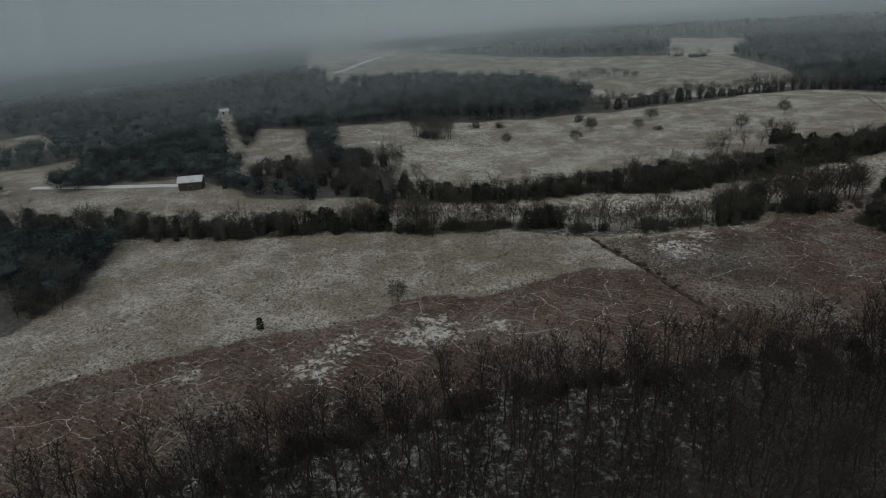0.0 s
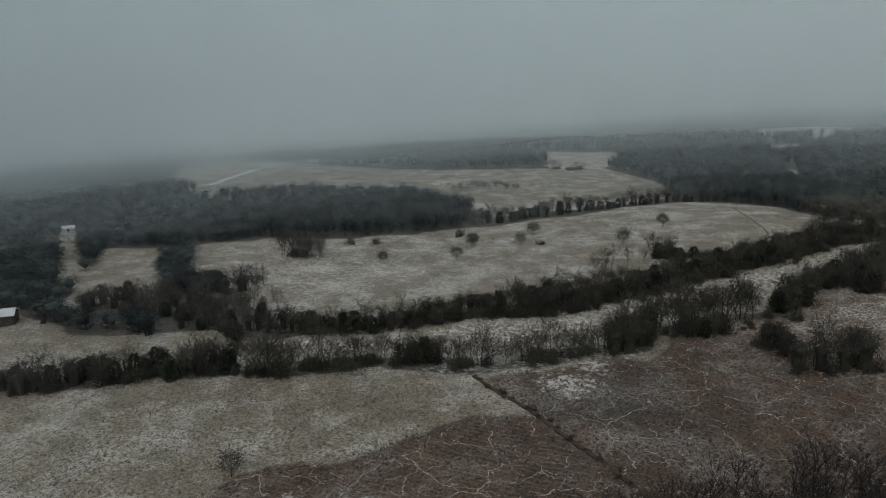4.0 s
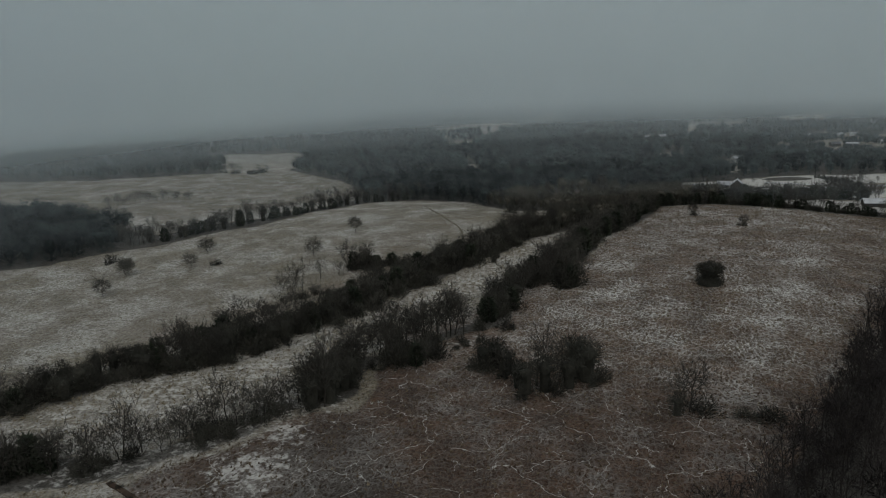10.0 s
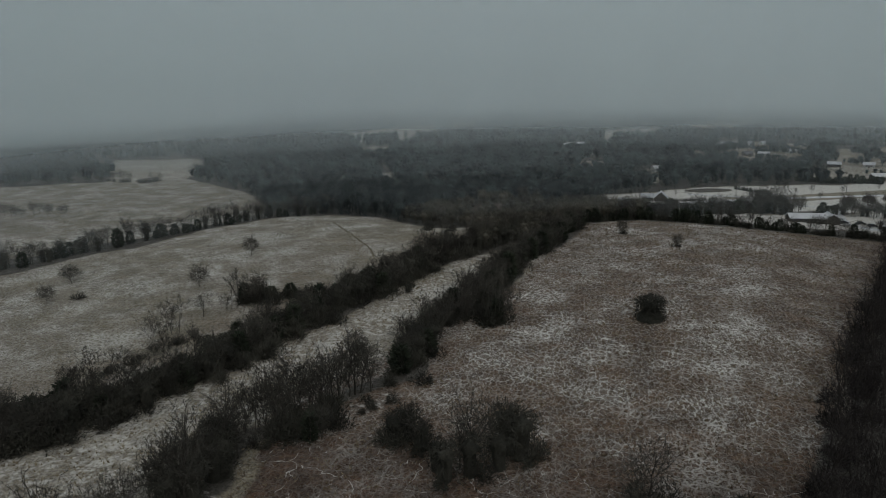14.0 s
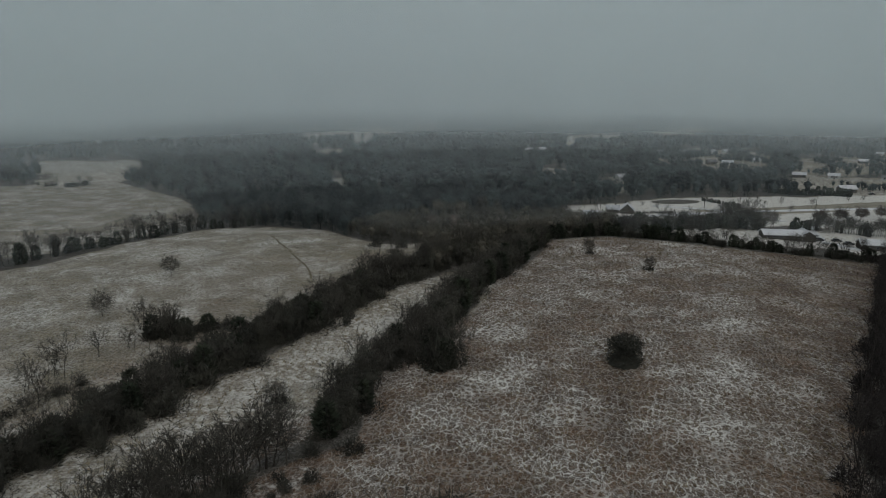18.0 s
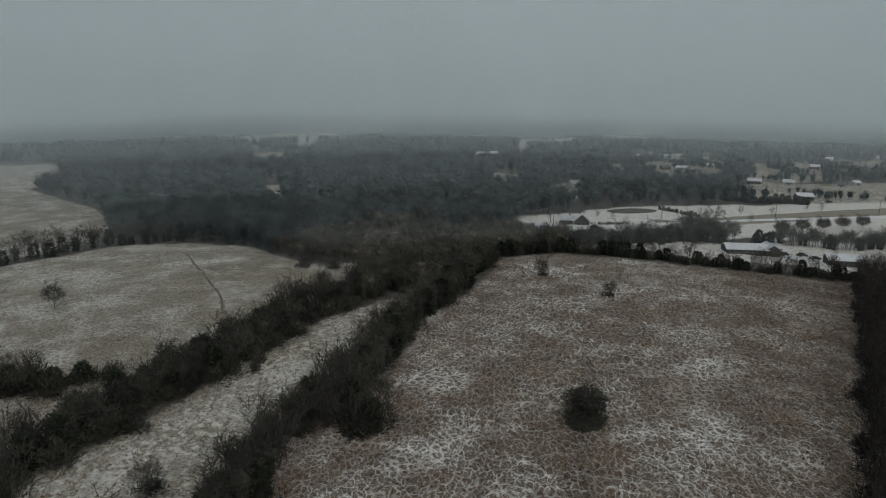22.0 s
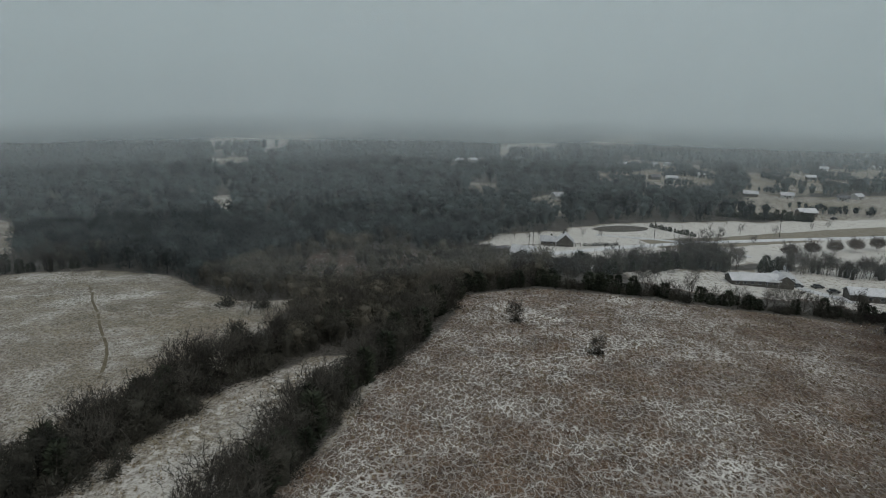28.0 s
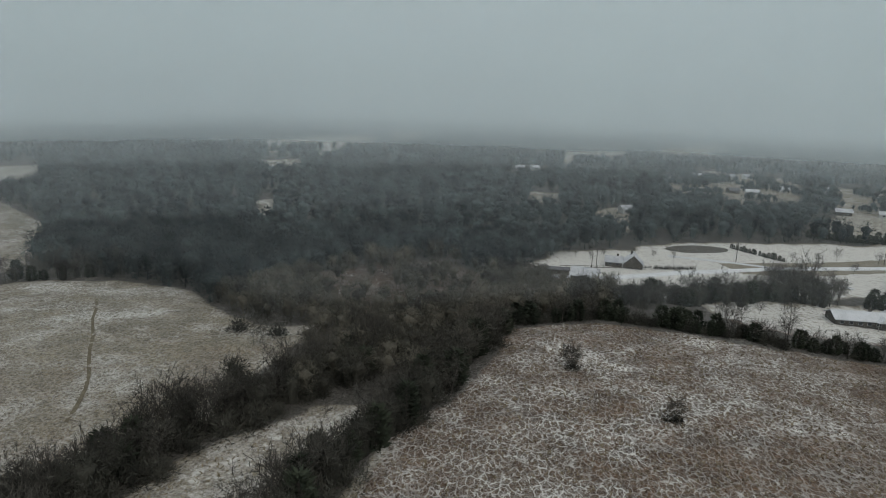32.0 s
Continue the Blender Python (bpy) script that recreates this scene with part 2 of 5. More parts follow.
GROUND = ground_material()
BARK = grained("bark", (0.025, 0.022, 0.02), (0.075, 0.066, 0.058), 2.0)
TWIG = twiggy("twigs", (0.035, 0.033, 0.029), (0.092, 0.087, 0.076))
BRUSH = twiggy("brush", (0.022, 0.0225, 0.019), (0.066, 0.065, 0.054))
CEDAR = twiggy("cedar_foliage", (0.018, 0.024, 0.017), (0.045, 0.054, 0.037))
# twigs of the farther woods, the haze's blue tint put into their colour
WOODS = twiggy("hazed_twigs", (0.0085, 0.0125, 0.013), (0.052, 0.0655, 0.067), 0.9)
# twigs of the near woods, darkened for the shade among them
SHADY = twiggy("shaded_twigs", (0.014, 0.012, 0.0118), (0.045, 0.039, 0.0375), 0.5)
OLIVE = twiggy("young_twigs", (0.033, 0.032, 0.026), (0.112, 0.104, 0.083), 0.5)
RUSSET = twiggy("russet_twigs", (0.05, 0.039, 0.033), (0.115, 0.092, 0.078))


def grass_material():
    k = Mat("dry_grass", 0.95)
    t = k.attr("tint").outputs["Fac"]
    low = k.mix(k.ramp(t, 0.0, 0.5), (0.07, 0.043, 0.03), (0.25, 0.21, 0.145))
    return k.done(k.mix(k.ramp(t, 0.6, 1.0), low, (0.5, 0.5, 0.5)))


DRYGRASS = grass_material()
ROAD = grained("snowy_gravel", (0.42, 0.43, 0.44), (0.62, 0.63, 0.64), 0.3)
TRACK = grained("worn_turf", (0.17, 0.15, 0.115), (0.27, 0.25, 0.2), 0.25)
SOIL = grained("bare_earth", (0.036, 0.025, 0.018), (0.085, 0.06, 0.042), 0.4)
WALLS = grained("pale_siding", (0.30, 0.30, 0.29), (0.42, 0.42, 0.41), 0.7)
DARK = grained("dark_siding", (0.04, 0.035, 0.03), (0.09, 0.08, 0.07), 0.7)
SNOWROOF = grained("snow_on_roof", (0.27, 0.28, 0.295), (0.54, 0.55, 0.57), 0.35)
DARKROOF = grained("dark_shingles", (0.05, 0.05, 0.055), (0.16, 0.16, 0.17), 0.5)
GLASS = grained("window_glass", (0.02, 0.022, 0.025), (0.03, 0.033, 0.037), 0.5, rough=0.1)
FRAME = grained("grey_trim", (0.16, 0.16, 0.16), (0.24, 0.24, 0.24), 1.0)


# ---- mesh helpers ----
def mesh_of(name, verts, faces, mats, slots=None, tint=None, smooth=False):
    me = bpy.data.meshes.new(name)
    me.from_pydata([tuple(v) for v in verts], [], faces)
    for m in mats:
        me.materials.append(m)
    if slots is not None:
        me.polygons.foreach_set("material_index", slots)
    if tint is not None:
        me.attributes.new("tint", "FLOAT", "POINT").data.foreach_set("value", np.asarray(tint, np.float32))
    if smooth:
        me.polygons.foreach_set("use_smooth", [True] * len(me.polygons))
    me.update()
    return me


def tri_mesh(name, verts, tris, mat, tint=None, smooth=False):
    """A mesh from arrays of corners and triangles."""
    me = bpy.data.meshes.new(name)
    nv, nf = len(verts), len(tris)
    me.vertices.add(nv)
    me.vertices.foreach_set("co", np.asarray(verts, np.float32).ravel())
    me.loops.add(nf * 3)
    me.loops.foreach_set("vertex_index", np.asarray(tris, np.int32).ravel())
    me.polygons.add(nf)
    me.polygons.foreach_set("loop_start", np.arange(0, nf * 3, 3, dtype=np.int32))
    me.materials.append(mat)
    if smooth:
        me.polygons.foreach_set("use_smooth", [True] * nf)
    if tint is not None:
        me.attributes.new("tint", "FLOAT", "POINT").data.foreach_set("value", np.asarray(tint, np.float32))
    me.update(calc_edges=True)
    me.validate()
    return me


def part(name, bm, material, parent, label=""):
    me = bpy.data.meshes.new(name)
    bm.normal_update()
    bm.to_mesh(me)
    bm.free()
    me.materials.append(material)
    ob = new(name, me)
    ob.parent = parent
    return tagged(ob, label)


def inside(poly, x, y):
    """Which of the places lie within a polygon."""
    p = np.asarray(poly, float)
    c = np.zeros(np.shape(x), bool)
    for (ax, ay), (bx, by) in zip(p, np.roll(p, -1, 0)):
        with np.errstate(divide="ignore", invalid="ignore"):
            c ^= ((ay > y) != (by > y)) & (x < (bx - ax) * (y - ay) / (by - ay) + ax)
    return c


def away(line, x, y, closed=False):
    """The distance of places from a line of points."""
    p = np.asarray(line, float)
    q = np.roll(p, -1, 0) if closed else p[1:]
    best = np.full(np.shape(x), 1e9)
    for (ax, ay), (bx, by) in zip(p, q):
        dx, dy = bx - ax, by - ay
        u = np.clip(((x - ax) * dx + (y - ay) * dy) / (dx * dx + dy * dy), 0, 1)
        best = np.minimum(best, np.hypot(x - ax - u * dx, y - ay - u * dy))
    return best


# ---- the plan: open ground in metres, woods everywhere else ----
def ground(x, y):
    def hill(cx, cy, sx, sy, a):
        return a * np.exp(-(((x - cx) / sx) ** 2) - ((y - cy) / sy) ** 2)

    return (-3 + hill(55, 215, 85, 110, 10) + hill(-90, 240, 70, 80, 5) + 3 / (1 + np.exp(-(y - 380) / 60)) + hill(60, 40, 70, 110, 3)
            + 14 * np.clip((np.hypot(x, y) - 900) / 700, 0, 1))


FRONT = [(-200, -79), (-167, -53), (-153, -35), (-136, -18), (-125, -12), (-104, 8), (-83, 18), (-67, 35), (-50, 52), (-55, 73), (-40, 74), (-31, 85),
         (-22, 103), (-22, 114), (-19, 134), (-4, 144), (-6, 163), (1, 188), (10, 205), (22, 238), (26, 263), (50, 273), (75, 266), (105, 260), (157, 260),
         (110, 180), (81, 130), (56, 85), (29, 32), (10, 5), (-12, -11), (-28, -33), (-47, -61), (-61, -89), (-68, -113), (-79, -138), (-100, -190),
         (-175, -190), (-150, -122), (-168, -98)]
BROWN = [(-119, -132), (-120, -115), (-106, -89), (-92, -52), (-82, -30), (-77, -16), (-67, -3), (-57, 5), (-83, 18), (-67, 35), (-50, 52), (-55, 90), (-10, 150), (30, 290), (180, 290), (120, -60), (-60, -190), (-110, -170)]
NORTHWEST = [(-202, 36), (-175, 17), (-157, 15), (-137, 27), (-121, 42), (-114, 66), (-98, 79), (-86, 93), (-76, 113), (-66, 141), (-54, 166), (-40, 195), (-30, 222),
             (-22, 250), (-20, 263), (-40, 263), (-50, 269), (-71, 292), (-101, 303), (-128, 291), (-165, 235), (-200, 180), (-235, 132), (-277, 109), (-299, 76), (-236, 34)]
SMALL = [(-246, -12), (-332, 49), (-308, 65), (-222, 14)]
CLEARING = [(-270, -4), (-266, 4), (-398, 68), (-405, 58)]
LANE = [(-150, -8), (-141, 9), (-133, 21), (-123, 37), (-115, 48), (-103, 59), (-89, 67), (-78, 82), (-70, 105), (-60, 131), (-47, 151), (-33, 179), (-28, 191), (-7, 211),
        (-9, 206), (-25, 184), (-29, 165), (-34, 149), (-45, 119), (-57, 114), (-66, 91), (-68, 76), (-66, 62), (-77, 47), (-93, 32), (-114, 19), (-135, -2)]
BARNYARD = [(-300, -112), (-285, -72), (-268, -44), (-255, -25), (-220, -24), (-195, -20), (-165, 2), (-150, -6), (-142, -8), (-156, -38), (-174, -47), (-206, -62), (-212, -76), (-217, -96), (-235, -112), (-270, -122)]
FAR = [(-430, 135), (-560, 300), (-609, 386), (-536, 375), (-385, 385), (-255, 457), (-180, 392), (-150, 345), (-138, 308), (-172, 256), (-205, 212), (-225, 215), (-250, 228), (-302, 252), (-393, 208), (-417, 173)]
PATCH = [(-417, 555), (-318, 478), (-302, 434), (-250, 442), (-243, 484), (-305, 597)]
FAR_STRIP = [(-302, 252), (-250, 228), (-205, 212), (-172, 256), (-138, 308), (-150, 328), (-185, 280), (-215, 246), (-255, 256), (-300, 272)]
YARD = [(87, 311), (113, 321), (155, 332), (230, 350), (290, 330), (250, 285), (161, 270), (146, 284), (116, 281), (95, 283)]
PARK = [(22, 330), (51, 386), (106, 422), (133, 433), (287, 463), (440, 500), (450, 400), (300, 352), (170, 340), (150, 345), (140, 336), (85, 314), (50, 308)]
# snowy openings in the far woods
MEADOW = [(201, 485), (244, 550), (263, 571), (281, 551), (362, 569), (470, 590), (470, 505), (282, 450), (222, 443)]
STRIP_FIELDS = [(322, 718), (388, 755), (517, 801), (600, 820), (540, 680), (406, 640), (341, 588), (283, 562), (250, 558)]
VILLAGE = [(180, 727), (214, 806), (256, 832), (295, 817), (314, 752), (222, 545), (180, 522), (166, 558), (143, 566)]
COURT = [(42, 743), (78, 772), (69, 665), (40, 662)]
HILL_YARD = [(90, 801), (119, 868), (98, 735), (82, 735)]
PADDOCK = [(50, 589), (74, 594), (58, 500), (43, 491)]
GLADE_EAST = [(87, 517), (113, 535), (93, 446), (74, 446)]
RIDGE = [(-246, 926), (-210, 1021), (-138, 1104), (-108, 896), (-168, 839), (-202, 788)]
GLADE_LOW = [(-184, 715), (-150, 738), (-119, 612), (-147, 604)]
GLADE_HIGH = [(-158, 794), (-139, 881), (-118, 780), (-137, 735)]
GLADE_WEST = [(-115, 488), (-105, 502), (-86, 432), (-82, 408), (-90, 421)]
ROADSIDE = [(116, 994), (208, 1038), (173, 881), (103, 844)]
FAR_FARM = [(262, 1100), (465, 1286), (266, 936), (228, 941)]
RIDGE_END = [(-126, 1133), (-72, 1219), (-61, 966), (-94, 944)]
WEST_HILL = [(-671, 295), (-688, 388), (-604, 372), (-464, 207), (-495, 193)]
SCRUB = [(-40, 326), (-29, 341), (-12, 357), (3, 364), (26, 322), (20, 300), (-5, 276), (-24, 266)]
CLEARINGS = ((MEADOW, 0.42), (STRIP_FIELDS, 0.28), (VILLAGE, 0.36), (COURT, 0.38), (HILL_YARD, 0.38), (PADDOCK, 0.32), (GLADE_EAST, 0.4), (RIDGE, 0.27), (GLADE_LOW, 0.34),
             (GLADE_HIGH, 0.34), (GLADE_WEST, 0.5), (ROADSIDE, 0.3), (FAR_FARM, 0.3), (RIDGE_END, 0.27), (WEST_HILL, 0.28), (SCRUB, 0.0))
WOODSEDGE = [(-79, -138), (-68, -113), (-61, -89), (-47, -61), (-28, -33), (-12, -11), (10, 5), (29, 32), (56, 85), (81, 130), (110, 180), (155, 256)]
WEST_FAR = [(-440, -62), (-440, -36), (-402, -40), (-380, -48), (-382, -70)]
WEST_NEAR = [(-347, -82), (-338, -45), (-300, -58), (-286, -77), (-287, -92)]
FIELDS = (WEST_FAR, WEST_NEAR, FRONT, NORTHWEST, SMALL, CLEARING, LANE, BARNYARD, FAR, PATCH, YARD, PARK)


def open_ground(x, y):
    o = np.zeros(np.shape(x), bool)
    for f in FIELDS:
        o |= inside(f, x, y)
    for f, _ in CLEARINGS:
        o |= inside(f, x, y)
    return o


def lines(parts):
    """Grid lines with a step for each stretch."""
    out = []
    for a, b, step in parts:
        out += list(np.arange(a, b, step))
    return np.array(out + [parts[-1][1]])


gx = lines([(-4500, -1500, 500), (-1500, -650, 50), (-650, -260, 8), (-260, 180, 2.5), (180, 460, 5), (460, 1500, 50), (1500, 4500, 500)])
gy = lines([(-4500, -1500, 500), (-1500, -250, 50), (-250, 320, 2.5), (320, 480, 3.5), (480, 650, 8), (650, 1200, 16), (1200, 1700, 60), (1700, 4500, 500)])
X, Y = np.meshgrid(gx, gy)
rough = np.random.default_rng(3)
Z = ground(X, Y)
near = (np.abs(X) < 260) & (Y < 330) & (Y > -250)
Z = Z + near * rough.normal(0, 0.12, Z.shape)
nx, ny = len(gx), len(gy)
idx = np.arange(nx * ny).reshape(ny, nx)
quads = np.stack([idx[:-1, :-1], idx[:-1, 1:], idx[1:, 1:], idx[1:, :-1]], -1).reshape(-1, 4)
gm = mesh_of("ground", np.stack([X, Y, Z], -1).reshape(-1, 3), quads.tolist(), [GROUND], smooth=True)
cover = np.zeros((ny, nx, 4), np.float32)
wob = np.array([[noise.noise((a * 0.05, b * 0.05, 0.3)) for a in gx] for b in gy]) * 6
XO, YO = X + wob, Y - wob
cover[..., 0] = inside(BROWN, XO, YO)
cover[..., 0] = np.maximum(cover[..., 0], inside(BARNYARD, XO, YO) * 0.2)
for f, s in ((FRONT, 0.17), (NORTHWEST, 0.28), (SMALL, 0.25), (CLEARING, 0.3), (LANE, 0.47), (BARNYARD, 0.34), (FAR, 0.27), (PATCH, 0.43), (FAR_STRIP, 0.48), (YARD, 0.57), (PARK, 0.62)):
    cover[..., 1] = np.maximum(cover[..., 1], inside(f, XO, YO) * s)
for f, s in CLEARINGS:
    cover[..., 1] = np.maximum(cover[..., 1], inside(f, XO, YO) * s)
cover[..., 0] = np.maximum(cover[..., 0], inside(SCRUB, XO, YO) * 1.0)
for cx, cy, r in ((-76, -55, 9), (-86, -70, 6), (-82, -82, 7), (-101, -101, 5), (-66, -42, 5), (-200, 70, 45), (-60, 25, 9), (-118, -118, 4), (-60, 40, 6), (-234, 20, 4)):
    cover[..., 1] = np.maximum(cover[..., 1], np.clip(1.4 - np.hypot(X - cx, Y - cy) / (r * 1.5), 0, 1) * (0.42 if r > 20 else 0.5))
cover[..., 3] = np.where(inside(BROWN, XO, YO), np.clip((Y + X * 0.3 - 42) / 60, 0.27, 1.0), 0.45)
cover[..., 3] = np.maximum(cover[..., 3], inside(NORTHWEST, XO, YO) * 0.85)
cover[..., 3] = np.maximum(cover[..., 3], inside(LANE, XO, YO) * 0.5)
cover[..., 3] = np.where(inside(BROWN, XO, YO) & (Y < 17 - (X + 83) * 0.5), 0.17, cover[..., 3])
# less frost eastwards, and grass darkened for shading along the woods' edge
cover[..., 3] *= np.clip(1.15 - (X - 25 - np.clip((Y - 110) * 0.4, -25, 40)) / 85, 0.3, 1.0)
# rank grass along the pasture's lower side
rank = inside(NORTHWEST, XO, YO) * np.clip(1.5 - away([(-100, 90), (-80, 130), (-62, 165), (-50, 195), (-45, 225)], XO, YO) / 42, 0, 1)
cover[..., 0] = np.maximum(cover[..., 0], rank * 0.4)
cover[..., 1] *= 1 - 0.6 * rank
cover[..., 3] *= 1 - 0.3 * rank
cover[..., 3] = np.where(inside(SCRUB, XO, YO), 0.22, cover[..., 3])
cover[..., 2] = ~open_ground(XO, YO)
BETWEEN = FRONT[:21] + [(10, 262), (-20, 263)] + NORTHWEST[13:0:-1] + [(-175, 15), (-150, -6), (-200, -45)]
BELT_SOUTH = [(-300, -150), (-262, -120), (-203, -76), (-170, -50), (-156, -33), (-139, -15), (-128, -8), (-107, 12), (-86, 22), (-71, 39), (-58, 54), (-60, 76), (-45, 80), (-37, 92), (-28, 106), (-27, 118), (-24, 136), (-12, 150), (-10, 165), (-4, 190), (5, 208), (16, 240), (22, 264)]
BELT_NORTH = [(-160, 8), (-143, 17), (-128, 30), (-119, 45), (-110, 61), (-95, 72), (-83, 87), (-74, 108), (-64, 135), (-52, 158), (-38, 186), (-28, 205), (-14, 222), (0, 240)]
belt = np.minimum(away(BELT_SOUTH, XO, YO), away(BELT_NORTH, XO, YO))
lane = inside(BETWEEN, X, Y) & (belt > 3.2) & (Y < 215)
cover[..., 2] *= ~lane
cover[..., 1] = np.where(lane, np.maximum(cover[..., 1], 0.42), cover[..., 1])
near_wood = (cover[..., 2] > 0.5) & (Y < 60) & (X > -100)
cover[..., 1] = np.where(near_wood, np.clip(0.4 - (X + 30) / 250, 0.13, 0.42), cover[..., 1])
cover[..., 3] = np.where(lane, 0.6, cover[..., 3])
cover[..., 2] *= 1 - inside(FRONT, X, Y)
for i in range(2):
    soft = cover.copy()
    soft[1:-1, 1:-1] = (4 * cover[1:-1, 1:-1] + cover[:-2, 1:-1] + cover[2:, 1:-1] + cover[1:-1, :-2] + cover[1:-1, 2:]) / 8
    cover = soft
gm.attributes.new("cover", "FLOAT_COLOR", "POINT").data.foreach_set("color", cover.ravel())
tagged(new("ground", gm), "rolling winter grassland and woodland floor dusted with snow", "ground", kind="structure")


# ---- cloud and mist ----
def ring(name, cx, cy, r, z0, z1, mat, turn0=-75, turn1=110, steps=96):
    """An upright sheet bent round the land, from one bearing to another (0: along y, to the left)."""
    v, f = [], []
    for i in range(steps + 1):
        a = radians(turn0 + (turn1 - turn0) * i / steps)
        for z in (z0, z1):
            v.append((cx - r * math.sin(a), cy + r * math.cos(a), z))
    for i in range(steps):
        f.append((2 * i, 2 * i + 2, 2 * i + 3, 2 * i + 1))
    return new(name, mesh_of(name, v, f, [mat], smooth=True))


tagged(ring("backdrop", 0, 0, 2900, -200, 1500, cloud_material(), -180, 180, 128), "grey overcast sky closing the view", "sky", kind="structure")
for r, thick, top, base in ((390, 0.04, 220, -10), (560, 0.19, 260, -15), (760, 0.37, 300, -15), (980, 0.46, 330, -22), (1200, 0.62, 380, -18), (1450, 0.95, 440, -20), (1720, 1.1, 560, -90)):
    m = ring("mist_bank", 230, -60, r, -40, top, mist_material("mist", thick, base, top, (-600, -260, 2.4)))
    tagged(m, "low grey winter cloud thickening over the far woods", "mist", kind="stuff")


# thin mist along the far side of the fields
edge_line = [(520, 300), (225, 276), (160, 269), (105, 271), (75, 278), (50, 284), (27, 272), (10, 266), (-20, 267), (-44, 269), (-71, 296), (-101, 307), (-131, 294), (-168, 237), (-203, 182), (-237, 135), (-279, 112), (-302, 77), (-340, 54), (-420, 20), (-520, 0)]
v = [(x, y, z) for x, y in edge_line for z in (-8, 260)]
f = [(2 * i, 2 * i + 2, 2 * i + 3, 2 * i + 1) for i in range(len(edge_line) - 1)]
tagged(new("mist_veil", mesh_of("mist_veil", v, f, [mist_material("thin_mist", 0.055, -90, 260)])), "thin grey mist over the edge of the fields", "mist", kind="stuff")


# ---- trees ----
class Soup:
    """Triangles gathered from tubes and blades."""

    def __init__(self):
        self.v, self.f = [], []

    def tube(self, pts, radii, sides=4):
        base = len(self.v)
        for i, (p, r) in enumerate(zip(pts, radii)):
            d = (pts[min(i + 1, len(pts) - 1)] - pts[max(i - 1, 0)])
            d = d / (np.linalg.norm(d) + 1e-9)
            a = np.cross(d, (0.3, 0.9, 0.1) if abs(d[2]) > 0.5 else (0, 0, 1.0))
            a /= np.linalg.norm(a) + 1e-9
            b = np.cross(d, a)
            for s in range(sides):
                t = 2 * math.pi * s / sides
                self.v.append(p + r * (a * math.cos(t) + b * math.sin(t)))
        for i in range(len(pts) - 1):
            for s in range(sides):
                q, w = base + i * sides, (s + 1) % sides
                self.f += [(q + s, q + w, q + sides + w), (q + s, q + sides + w, q + sides + s)]

    def blade(self, a, b, width, rng, face=None):
        d = b - a
        side = np.cross(d, rng.normal(size=3) if face is None else face + rng.normal(0, 0.35, 3))
        side *= width / (np.linalg.norm(side) + 1e-9)
        n = len(self.v)
        self.v += [a - side * 0.5, a + side * 0.5, b]
        self.f.append((n, n + 1, n + 2))

    def arrays(self):
        return np.array(self.v, float).reshape(-1, 3), np.array(self.f, int).reshape(-1, 3)


def unit(v):
    return v / (np.linalg.norm(v) + 1e-9)


